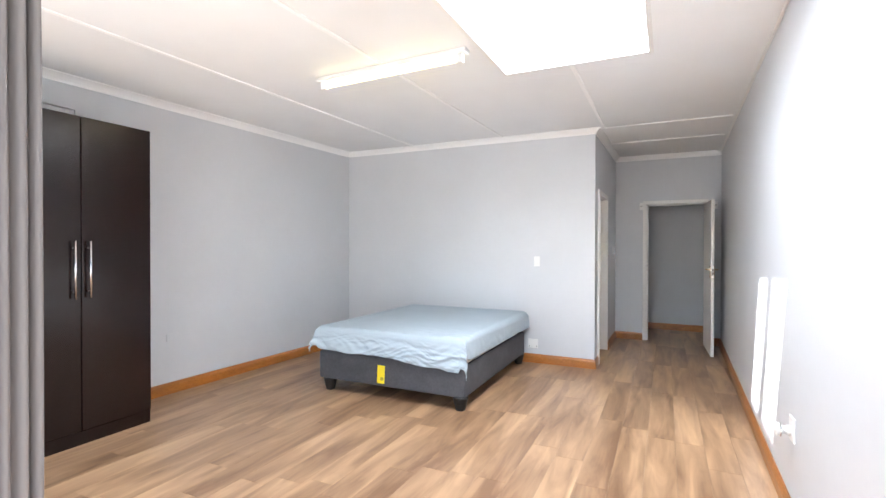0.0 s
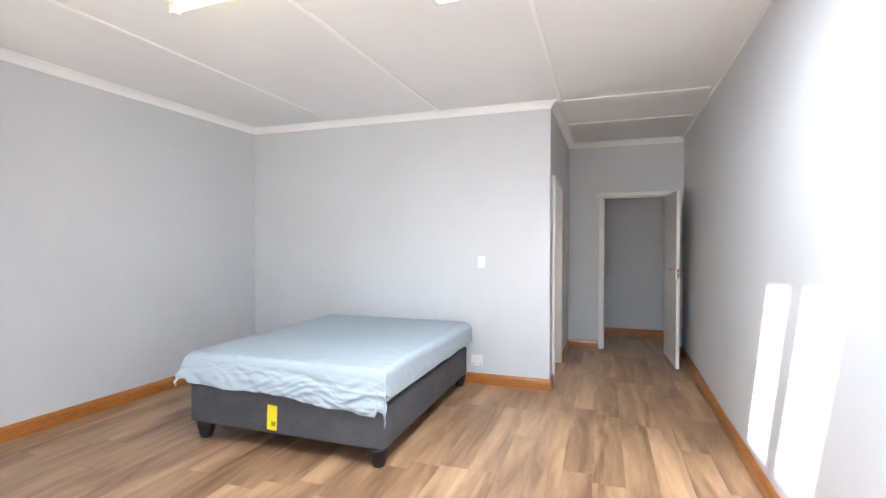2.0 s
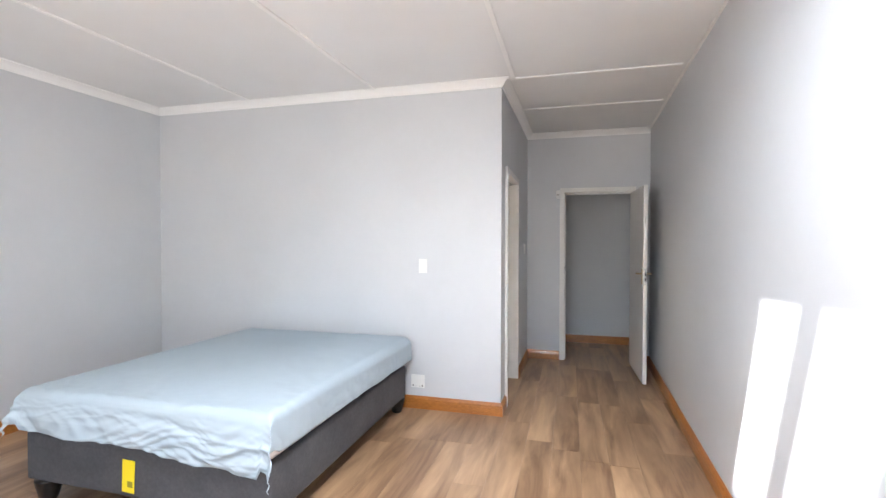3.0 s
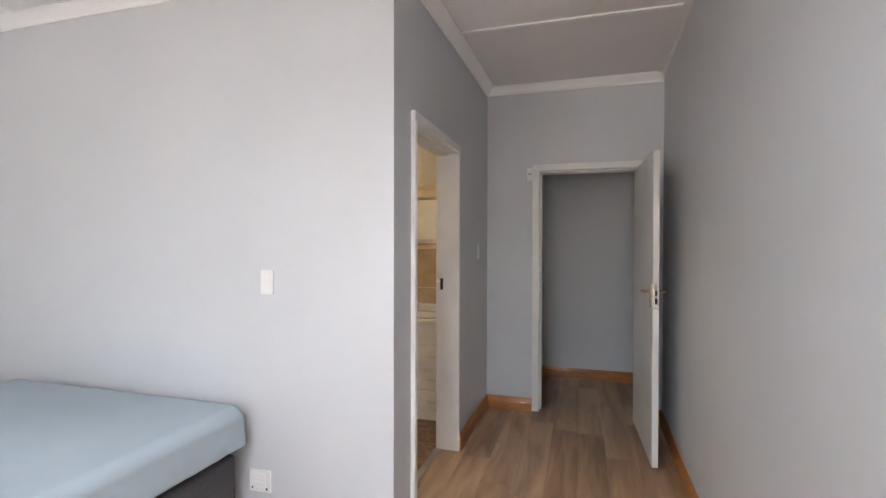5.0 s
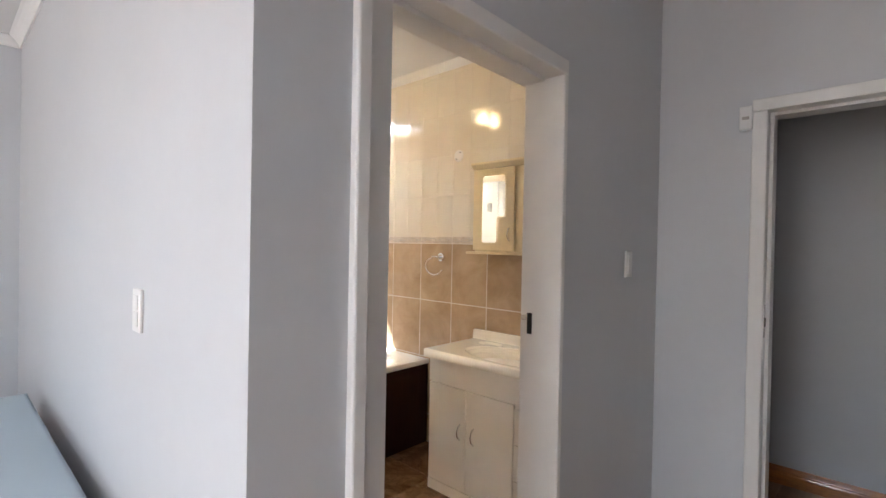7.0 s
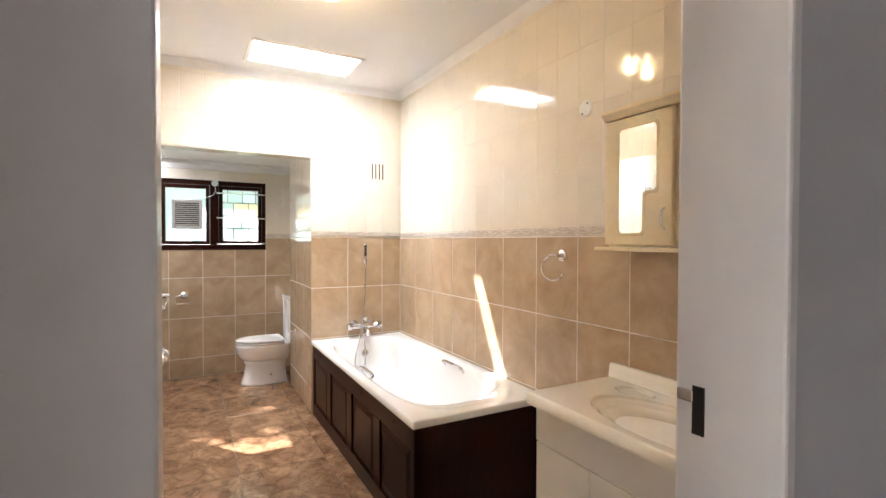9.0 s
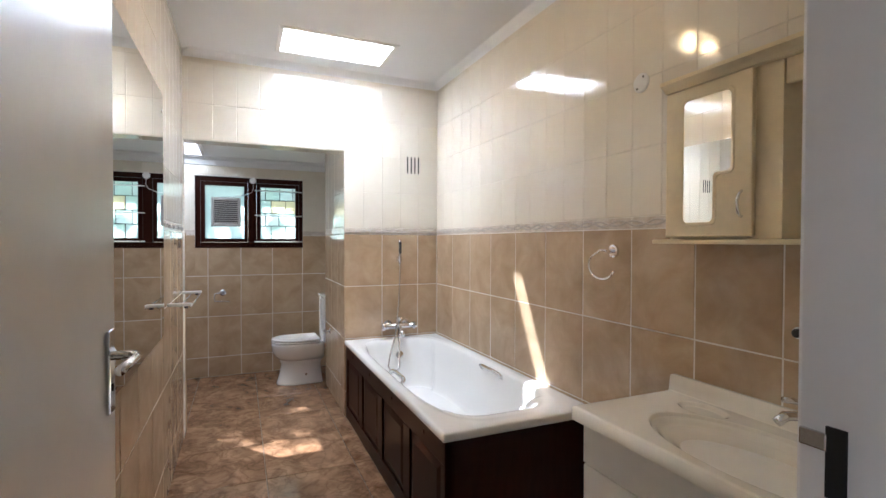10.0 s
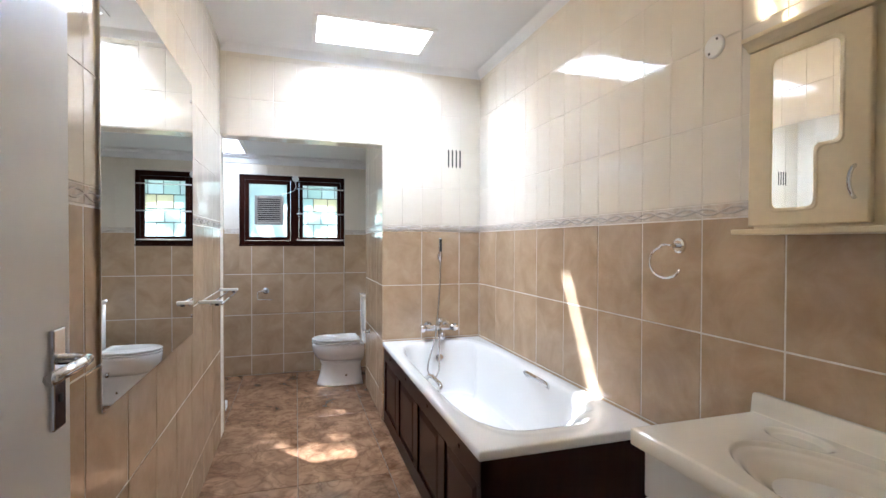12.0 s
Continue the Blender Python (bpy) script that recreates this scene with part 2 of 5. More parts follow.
PRINT = material("faded_print", (0.36, 0.29, 0.03), 0.6)
# ---- building helpers ----
def box(bm, x0, x1, y0, y1, z0, z1, m=None, bevel=0.0):
    """Adds a box, bevelled if asked, turned by the pose m."""
    vs = bmesh.ops.create_cube(bm, size=1.0, matrix=Matrix.Translation(((x0 + x1) / 2, (y0 + y1) / 2, (z0 + z1) / 2)) @ Matrix.Diagonal((abs(x1 - x0), abs(y1 - y0), abs(z1 - z0), 1)))["verts"]
    if bevel:
        edges = list({e for v in vs for e in v.link_edges})
        out = bmesh.ops.bevel(bm, geom=edges, offset=bevel, segments=2, profile=0.5, affect="EDGES")
        vs = list({v for f in out["faces"] for v in f.verts} | {v for v in vs if v.is_valid})
    if m is not None:
        bmesh.ops.transform(bm, matrix=m, verts=vs)
    return bm


def prism(bm, outline, z0, z1):
    """Adds an upright prism over a plan outline."""
    low = [bm.verts.new((x, y, z0)) for x, y in outline]
    top = [bm.verts.new((x, y, z1)) for x, y in outline]
    n = len(outline)
    bm.faces.new(low[::-1])
    bm.faces.new(top)
    for i in range(n):
        bm.faces.new((low[i], low[(i + 1) % n], top[(i + 1) % n], top[i]))
    bmesh.ops.recalc_face_normals(bm, faces=bm.faces)
    return bm


def loft(bm, rings, closed_ends=True):
    """Joins rings of equally many points into a skin."""
    rows = [[bm.verts.new(p) for p in ring] for ring in rings]
    n = len(rows[0])
    for a, b in zip(rows, rows[1:]):
        for i in range(n):
            bm.faces.new((a[i], a[(i + 1) % n], b[(i + 1) % n], b[i]))
    if closed_ends:
        bm.faces.new(rows[0][::-1])
        bm.faces.new(rows[-1])
    bmesh.ops.recalc_face_normals(bm, faces=bm.faces)
    return bm


def tube(bm, points, radius, sides=10):
    """A round bar along a line of points."""
    pts = [Vector(p) for p in points]
    rings = []
    for i, p in enumerate(pts):
        d = (pts[min(i + 1, len(pts) - 1)] - pts[max(i - 1, 0)]).normalized()
        a = d.orthogonal().normalized() if i == 0 else (rings_a - d * rings_a.dot(d)).normalized()
        rings_a = a
        b = d.cross(a)
        rings.append([p + radius * (math.cos(2 * math.pi * k / sides) * a + math.sin(2 * math.pi * k / sides) * b) for k in range(sides)])
    return loft(bm, rings)


def lathe(bm, profile, m=None, sides=20):
    """A turned body: profile rows of radius and height about z."""
    rings = [[(m or Matrix()) @ Vector((max(r, 1e-4) * math.cos(2 * math.pi * k / sides), max(r, 1e-4) * math.sin(2 * math.pi * k / sides), z)) for k in range(sides)] for r, z in profile]
    return loft(bm, rings)


def part(name, bm, mat, parent=None, label="", smooth=False):
    """Links a bmesh as one mesh object, under a thing or part if one is given."""
    me = bpy.data.meshes.new(name)
    bm.to_mesh(me)
    bm.free()
    me.materials.append(mat)
    if smooth:
        me.polygons.foreach_set("use_smooth", [True] * len(me.polygons))
    ob = new(name, me)
    if parent:
        ob.parent = parent
        ob.matrix_parent_inverse = parent.matrix_world.inverted()
    if label:
        tagged(ob, label)
    return ob


def thing(name, place, label, category, group="", kind=""):
    """An Empty at a thing's base, to carry its parts."""
    ob = new(name)
    ob.empty_display_size = 0.1
    ob.matrix_world = Matrix.Translation(place)
    bpy.context.view_layer.update()
    return tagged(ob, label, category, group, kind)


def structure(name, bm, mat, label, category):
    return tagged(part(name, bm, mat), label, category, kind="structure")


def bm_new():
    return bmesh.new()


# ---- plan ----
CEIL = 2.87
XJ, XB = -0.712, -0.87           # hall face and bathroom face of the wall with the bathroom door
YB, YM = 5.72, 5.88              # bedroom back wall; the bathroom's wall with the mirror
YH = 7.85                        # end of the hall, with the door to the passage
YT = 7.845                       # tiled bathroom wall over the tub and basin
XF = -4.35                       # bathroom wall at the tub's end
XW = -6.02                       # window wall of the toilet alcove
YA = 7.04                        # side of the alcove's opening
YS = 7.21                        # recess behind the toilet
XR = -5.32                       # end of the tiled side, where the recess begins


def right_x(y):
    return 0.655 + 0.024 * (y - 2.9)


def left_x(y):
    return -4.40 + 0.035 * (y - 3.2)


def hall_x(y):
    return -0.726 + 0.017 * (y - 5.72)


# ---- structure: bedroom, hall and passage ----
DOOR_Y = (5.985, 6.865)           # clear width of the bathroom doorway
PASS_X = (-0.225, 0.58)           # clear width of the passage doorway
HEAD = 2.115
SKY1 = (-1.15, -0.07, 1.55, 3.56)  # bedroom skylight
SKY2 = (-4.11, -3.70, 6.51, 7.265)  # bathroom skylight
SKY3 = (-5.93, -4.85, 5.12, 5.91)  # alcove skylight
BCEIL, ACEIL = 2.80, 2.31
YFI, YFO = 0.16, -0.08             # front wall, inside and outside face
XO = -4.56                         # outer face of the left wall

W = "pale grey painted plaster wall"
structure("wall_left", prism(bm_new(), [(left_x(YFO), YFO), (left_x(YB), YB), (XO, YB), (XO, YFO)], 0, 3.0), GREY_PAINT, W, "wall")
structure("wall_right", prism(bm_new(), [(right_x(YFO), YFO), (1.1, YFO), (1.1, YH), (right_x(YH), YH)], 0, 3.0), GREY_PAINT, W, "wall")
structure("wall_back", prism(bm_new(), [(XO, YB), (hall_x(YB), YB), (hall_x(YM - 0.014), YM - 0.014), (XO, YM - 0.014)], 0, 3.0), GREY_PAINT, W, "wall")
bm = bm_new()
for ya, yb, za in ((YM - 0.014, DOOR_Y[0] - 0.035, 0), (DOOR_Y[1] + 0.03, YH + 0.15, 0), (DOOR_Y[0] - 0.035, DOOR_Y[1] + 0.03, HEAD + 0.03)):
    prism(bm, [(XB, ya), (hall_x(ya), ya), (hall_x(yb), yb), (XB, yb)], za, 3.0)
structure("wall_hall", bm, GREY_PAINT, W, "wall")
bm = bm_new()
box(bm, hall_x(YH), PASS_X[0] - 0.03, YH, YH + 0.15, 0, 3.0)
box(bm, PASS_X[1] + 0.03, 1.1, YH, YH + 0.15, 0, 3.0)
box(bm, PASS_X[0] - 0.03, PASS_X[1] + 0.03, YH, YH + 0.15, HEAD + 0.03, 3.0)
structure("wall_end", bm, GREY_PAINT, W, "wall")
for side_name, ends in {"far": (-1.6, 2.4, 9.0, 9.15), "left": (-1.75, -1.6, 8.0, 9.15), "right": (2.4, 2.55, 7.85, 9.15), "near": (1.1, 2.4, 7.85, 8.0)}.items():
    structure("wall_passage_" + side_name, box(bm_new(), *ends, 0, 3.0), GREY_PAINT, "shaded grey painted passage wall", "wall")
bm = bm_new()
box(bm, XO, -3.35, YFO, YFI, 0, 3.0)
box(bm, -1.75, -1.15, YFO, YFI, 0, 2.25)
box(bm, -3.35, 0.50, YFO, YFI, 2.25, 3.0)
box(bm, 0.50, 1.1, YFO, YFI, 0, 3.0)
structure("wall_front", bm, GREY_PAINT, "pale grey wall with a wide doorway", "wall")


def slab_with_hole(x0, x1, y0, y1, z0, z1, hole):
    bm = bm_new()
    a, b, c, d = hole
    box(bm, x0, a, y0, y1, z0, z1)
    box(bm, b, x1, y0, y1, z0, z1)
    box(bm, a, b, y0, c, z0, z1)
    box(bm, a, b, d, y1, z0, z1)
    return bm


structure("ceiling", slab_with_hole(XO, 1.1, YFO, YB, CEIL, 3.0, SKY1), WHITE_CEILING, "white board ceiling", "ceiling")
bm = bm_new()
box(bm, -0.74, 1.1, YB, YH, CEIL, 3.0)
structure("ceiling_hall", bm, WHITE_CEILING, "white board ceiling over the hall", "ceiling")
structure("ceiling_passage", box(bm_new(), -1.75, 2.55, 8.0, 9.15, 2.75, 3.0), WHITE_CEILING, "white passage ceiling", "ceiling")
bm = bm_new()
for x in (-3.24, -1.94, -0.625):
    z_low = CEIL - 0.011
    if x == -0.625:
        box(bm, x - 0.016, x + 0.016, SKY1[3] + 0.04, YB, z_low, CEIL, bevel=0.003)
        box(bm, x - 0.016, x + 0.016, YFI, SKY1[2], z_low, CEIL, bevel=0.003)
    else:
        box(bm, x - 0.016, x + 0.016, YFI, YB, z_low, CEIL, Matrix.Translation((x, 3, 0)) @ Matrix.Rotation(radians(-1.6), 4, "Z") @ Matrix.Translation((-x, -3, 0)), bevel=0.003)
for y in (5.715, 6.67):
    box(bm, XJ + 0.05, right_x(y) - 0.05, y - 0.016, y + 0.016, CEIL - 0.011, CEIL, bevel=0.003)
structure("trim_ceiling_joints", bm, WHITE_COVE, "white cover strips over the ceiling board joints", "trim")


def run_profile(bm, a, b, side, profile, miter_a=0.0, miter_b=0.0):
    """Runs a moulding profile (out from the wall, height) along a plan line a-b; side is the plan direction out of the wall."""
    a, b, s = Vector((*a, 0)), Vector((*b, 0)), Vector((*side, 0)).normalized()
    d = (b - a).normalized()
    rings = []
    for p, mit in ((a, miter_a), (b, -miter_b)):
        rings.append([p + s * o + d * (mit * o) + Vector((0, 0, z)) for o, z in profile])
    loft(bm, rings)
    return bm


CORNICE = [(0, CEIL), (0.07, CEIL), (0.07, CEIL - 0.008), (0.055, CEIL - 0.014), (0.035, CEIL - 0.028), (0.018, CEIL - 0.046), (0.012, CEIL - 0.058), (0.012, CEIL - 0.066), (0, CEIL - 0.066)]
SKIRT = [(0, 0), (0.020, 0), (0.020, 0.068), (0.017, 0.075), (0.019, 0.082), (0.015, 0.092), (0.009, 0.103), (0.006, 0.112), (0, 0.112)]
RUNS = {
    "left": ((left_x(YFI), YFI), (left_x(YB), YB), (1, -0.035), 0, 1),
    "back": ((left_x(YB), YB), (hall_x(YB), YB), (0, -1), 1, -1),
    "hall_a": ((hall_x(YB), YB), (hall_x(5.9), DOOR_Y[0] - 0.04), (1, 0), -1, 0),
    "hall_b": ((hall_x(6.9), DOOR_Y[1] + 0.03), (hall_x(YH), YH), (1, 0), 0, 1),
    "end_a": ((hall_x(YH), YH), (PASS_X[0] - 0.06, YH), (0, -1), 1, 0),
    "end_b": ((PASS_X[1] + 0.06, YH), (right_x(YH), YH), (0, -1), 0, 1),
    "right": ((right_x(YH), YH), (right_x(YFI), YFI), (-1, 0.024), 1, 0),
}
for key, (a, b, side, ma, mb) in RUNS.items():
    bm = run_profile(bm_new(), a, b, side, SKIRT, ma, mb)
    structure("baseboard_" + key, bm, ORANGE_WOOD, "varnished orange pine skirting board", "baseboard")
structure("baseboard_passage", run_profile(bm_new(), (-1.6, 9.0), (2.4, 9.0), (0, -1), SKIRT), ORANGE_WOOD, "varnished orange pine skirting board", "baseboard")
for key, (a, b, side, ma, mb) in {
    "left": RUNS["left"], "back": RUNS["back"], "hall": ((hall_x(YB), YB), (hall_x(YH), YH), (1, -0.017), -1, 1),
    "end": ((hall_x(YH), YH), (right_x(YH), YH), (0, -1), 1, 1), }.items():
    structure("cornice_" + key, run_profile(bm_new(), a, b, side, CORNICE, ma, mb), WHITE_COVE, "white coved cornice", "trim")

structure("trim_right_bead", run_profile(bm_new(), (right_x(YH), YH), (right_x(YFI), YFI), (-1, 0.024), [(0, CEIL), (0.016, CEIL), (0.012, CEIL - 0.012), (0, CEIL - 0.016)]), WHITE_GLOSS, "thin white bead between wall and ceiling", "trim")
# subfloor under the planks, bathroom bed under the tiles, ground outside
structure("floor_base", box(bm_new(), XO, 2.55, YFO, 9.15, -0.12, -0.008), DARK_GAP, "dark underlay beneath the planks", "floor")
structure("floor_bathroom", box(bm_new(), XW - 0.2, XB, 5.0, YT + 0.16, -0.12, -0.006), DARK_GROUT, "brown grout bed of the bathroom floor", "floor")
structure("ground", box(bm_new(), -400, 400, -400, 400, -0.35, -0.14), PORCH, "pale paved ground outside the house", "ground")


def skylight(name, hole, z, depth, lamp_watts, bars, sheet=CLEAR):
    """A white-lined shaft above a hole, an opal sheet at its foot, a trim frame and added sun-masking bars."""
    a, b, c, d = hole
    e = 0.06
    bm = bm_new()
    box(bm, a - e, a, c - e, d + e, z + 0.2, z + depth)
    box(bm, b, b + e, c - e, d + e, z + 0.2, z + depth)
    box(bm, a, b, c - e, c, z + 0.2, z + depth)
    box(bm, a, b, d, d + e, z + 0.2, z + depth)
    structure(name + "_shaft", bm, WHITE_CEILING, "white lined skylight shaft", "skylight")
    lit = thing(name, ((a + b) / 2, (c + d) / 2, z), "bright opal skylight panel in a thin white frame", "skylight", kind="structure")
    part("diffuser", box(bm_new(), a, b, c, d, z + 0.012, z + 0.018), sheet, lit)
    for i, (p, q, r, s) in enumerate(((a - 0.02, a + 0.012, c - 0.02, d + 0.02), (b - 0.012, b + 0.02, c - 0.02, d + 0.02), (a + 0.012, b - 0.012, c - 0.02, c + 0.012), (a + 0.012, b - 0.012, d - 0.012, d + 0.02))):
        part("frame", box(bm_new(), p, q, r, s, z - 0.008, z + 0.011, bevel=0.003), WHITE_GLOSS, lit)
    # unseen bars added at the shaft's top to cut the sunbeam into patches
    for x0, x1, y0, y1 in bars:
        part("sun_mask_bar", box(bm_new(), x0, x1, y0, y1, z + depth - 0.08, z + depth), WHITE_GLOSS, lit)
    area_light(name + "_daylight", pose((a + b) / 2, (c + d) / 2, z + depth - 0.1), b - a - 0.05, d - c - 0.05, lamp_watts, (0.93, 0.96, 1.0))


skylight("skylight_bedroom", SKY1, CEIL, 0.68, SKY_W[0], [(SKY1[0], SKY1[1], 2.76, 2.90), (SKY1[0], SKY1[1], SKY1[2], 2.26), (SKY1[0], -0.87, 2.26, 2.76), (SKY1[0], -0.87, 2.90, SKY1[3])], OPAL)
skylight("skylight_bathroom", SKY2, BCEIL, 0.62, SKY_W[1], [])
skylight("skylight_alcove", SKY3, ACEIL, 0.32, SKY_W[2], [])

# ---- structure: bathroom ----
G = "grout ground of a tiled bathroom wall"
structure("wall_tub", box(bm_new(), XW - 0.2, XB, YT + 0.002, YT + 0.16, 0, BCEIL), GROUT, G, "wall")
structure("wall_basin_end", box(bm_new(), XB - 0.004, XB, DOOR_Y[1] + 0.09, YT + 0.002, 0, BCEIL), CREAM_GLAZE, "cream tiled wall beside the doorway", "wall")
structure("wall_mirror", box(bm_new(), XF - 0.15, XB, YM - 0.014, YM - 0.002, 0, BCEIL), GROUT, G, "wall")
bm = bm_new()
box(bm, XF - 0.15, XF - 0.002, YA, YT + 0.002, 0, BCEIL)
box(bm, XF - 0.15, XF - 0.002, YM - 0.002, YA, 2.165, BCEIL)
structure("wall_alcove_front", bm, GROUT, G, "wall")
bm = bm_new()
WIN_Y, WIN_Z = (5.825, 6.905), (1.372, 2.112)
box(bm, XW - 0.2, XW - 0.002, 5.0, WIN_Y[0], 0, ACEIL)
box(bm, XW - 0.2, XW - 0.002, WIN_Y[1], YS + 0.1, 0, ACEIL)
box(bm, XW - 0.2, XW - 0.002, WIN_Y[0], WIN_Y[1], 0, WIN_Z[0])
box(bm, XW - 0.2, XW - 0.002, WIN_Y[0], WIN_Y[1], WIN_Z[1], ACEIL)
structure("wall_window", bm, GROUT, G, "wall")
bm = bm_new()
box(bm, XR, XF - 0.15, YA + 0.002, YS + 0.1, 0, ACEIL)
structure("wall_alcove_side", bm, GROUT, G, "wall")
structure("wall_recess", box(bm_new(), XW - 0.002, XR, YS + 0.002, YS + 0.1, 0, ACEIL), PLASTER, "cream wall of the recess behind the toilet", "wall")
bm = bm_new()
box(bm, XW - 0.2, XO + 0.0, 4.85, 5.0, 0, ACEIL)
box(bm, XO, XO + 0.05, 4.85, YM - 0.014, 0, ACEIL)
structure("wall_shower", bm, PLASTER, "cream wall of the shower corner", "wall")
structure("trim_wall_end", box(bm_new(), XF - 0.154, XF - 0.150, YM - 0.016, YM + 0.006, 0, 1.492), TAN_GLAZE, "tan glazed tile edge at the wall end", "trim")
structure("ceiling_bathroom", slab_with_hole(XF - 0.15, XB, YM - 0.014, YT + 0.16, BCEIL, BCEIL + 0.2, SKY2), WHITE_CEILING, "white plastered bathroom ceiling", "ceiling")
structure("ceiling_alcove", slab_with_hole(XW - 0.2, XF - 0.15, 4.85, YS + 0.1, ACEIL, ACEIL + 0.2, SKY3), WHITE_CEILING, "white alcove ceiling", "ceiling")
BCOVE = [(0, BCEIL), (0.05, BCEIL), (0.035, BCEIL - 0.012), (0.015, BCEIL - 0.03), (0, BCEIL - 0.05)]
structure("cornice_bathroom_far", run_profile(bm_new(), (XF, YM), (XF, YT), (1, 0), BCOVE, 1, 1), WHITE_CEILING, "white cove at the bathroom ceiling", "trim")
structure("cornice_bathroom_long", run_profile(bm_new(), (XF, YT), (XB, YT), (0, -1), BCOVE, 1, 0), WHITE_CEILING, "white cove at the bathroom ceiling", "trim")
ACOVE = [(0, ACEIL), (0.06, ACEIL), (0.06, ACEIL - 0.02), (0.02, ACEIL - 0.035), (0.015, ACEIL - 0.085), (0, ACEIL - 0.09)]
structure("cornice_alcove", run_profile(bm_new(), (XW, 5.0), (XW, YS), (1, 0), ACOVE), WHITE_CEILING, "white timber moulding above the window", "trim")


# ---- doors ----
def door_frame(name, m, width, stop_side, lip=0.06, deep=0.016, end=0.184, far_stop=True):
    """A painted frame with a rebate and stop, in a local doorway along x; the wall runs from y 0 to y depth."""
    depth = 0.17
    fr = thing(name, m.translation, "white gloss painted door frame", "door frame", kind="structure")
    for x0, x1, y1 in ((-lip, 0.0, depth + 0.014), (width, width + 0.03, end)):
        bm = box(bm_new(), x0, x1, -0.014, y1, 0, HEAD, m, bevel=0.006)
        part("jamb", bm, WHITE_GLOSS, fr)
    part("head", box(bm_new(), -lip, width + 0.03, -0.014, depth + 0.014, HEAD, HEAD + 0.055, m, bevel=0.006), WHITE_GLOSS, fr)
    a, b = stop_side
    for x0, x1 in ((0.0, deep), (width - 0.016, width))[:2 if far_stop else 1]:
        part("stop", box(bm_new(), x0, x1, a, b, 0, HEAD, m, bevel=0.003), WHITE_GLOSS, fr)
    part("stop", box(bm_new(), deep, width - 0.016, a, b, HEAD - 0.016, HEAD, m, bevel=0.003), WHITE_GLOSS, fr)
    return fr


bath_frame = door_frame("door_frame_bathroom", pose(XJ, DOOR_Y[0], 0, 0, 0, 90), DOOR_Y[1] - DOOR_Y[0], (0.06, 0.135), 0.04, 0.12, XJ - XB, False)
part("strike_hole", box(bm_new(), XB + 0.033, XB + 0.053, DOOR_Y[1] - 0.0035, DOOR_Y[1] + 0.001, 1.149, 1.229), DARK_GAP, bath_frame, "dark strike slot")
part("strike_lip", box(bm_new(), XB + 0.006, XB + 0.035, DOOR_Y[1] - 0.005, DOOR_Y[1] + 0.001, 1.200, 1.220, bevel=0.002), STEEL, bath_frame)
pass_frame = door_frame("door_frame_passage", pose(PASS_X[0], YH, 0, 0, 0, 0), PASS_X[1] - PASS_X[0], (0.05, 0.15))
part("keeper", box(bm_new(), PASS_X[0] + 0.0, PASS_X[0] + 0.003, YH + 0.01, YH + 0.035, 1.09, 1.24), STEEL, pass_frame, "small steel strike plate")
part("keeper_hole", box(bm_new(), PASS_X[0] + 0.003, PASS_X[0] + 0.005, YH + 0.014, YH + 0.03, 1.14, 1.18), DARK_GAP, pass_frame)


def lever(parent, place, out, along, metal, plate_h=0.157, plate_w=0.040):
    """A lever handle on a long plate: out is the way out of the door, along the way that the lever points."""
    p, o, a = Vector(place), Vector(out), Vector(along)
    z = Vector((0, 0, 1))
    m = Matrix((a, o, z)).transposed().to_4x4()
    m.translation = p
    plate = part("lever_plate", box(bm_new(), -plate_w / 2, plate_w / 2, 0, 0.008, -plate_h * 0.69, plate_h * 0.31, m, bevel=0.003), metal, parent, "bright metal handle plate")
    pts = [p + o * 0.008, p + o * 0.035, p + o * 0.048 + a * 0.012, p + o * 0.05 + a * 0.04, p + o * 0.046 + a * 0.08 - z * 0.002, p + o * 0.042 + a * 0.115 - z * 0.004]
    part("lever", tube(bm_new(), pts, 0.009, 10), metal, parent, "bright curved lever", smooth=True)
    part("keyhole", box(bm_new(), -0.004, 0.004, 0.008, 0.0095, -plate_h * 0.42, -plate_h * 0.34, m), HOLE_AND_SCREW_BLACK, plate)


def door_leaf(name, m, width, label, metal, handle_z):
    """A flush leaf hinged at local x 0, from y 0 to 0.04, with levers on both faces and a lock in its edge."""
    leaf = thing(name, m.translation, label, "door", kind="structure")
    leaf.matrix_world = Matrix.Translation(m.translation)
    bpy.context.view_layer.update()
    part("panel", box(bm_new(), 0, width, 0, 0.04, 0.008, 2.088, m, bevel=0.003), WHITE_GLOSS, leaf)
    r = m.to_3x3()
    hx = width - 0.055
    lever(leaf, m @ Vector((hx, 0.04, handle_z)), r @ Vector((0, 1, 0)), r @ Vector((-1, 0, 0)), metal)
    lever(leaf, m @ Vector((hx, 0, handle_z)), r @ Vector((0, -1, 0)), r @ Vector((-1, 0, 0)), metal)
    part("lock_plate", box(bm_new(), width - 0.002, width + 0.002, 0.009, 0.031, handle_z - 0.11, handle_z + 0.06, m, bevel=0.001), STEEL, leaf, "steel lock plate")
    for z0, z1 in ((handle_z - 0.02, handle_z + 0.012), (handle_z - 0.075, handle_z - 0.04)):
        part("bolt", box(bm_new(), width + 0.002, width + 0.008, 0.013, 0.027, z0, z1, m, bevel=0.001), BLACK_PLASTIC, leaf)
    for z in (0.25, 1.8):
        part("hinge", tube(bm_new(), [m @ Vector((-0.004, 0.043, z)), m @ Vector((-0.004, 0.043, z + 0.1))], 0.006, 8), STEEL, leaf)
    return leaf


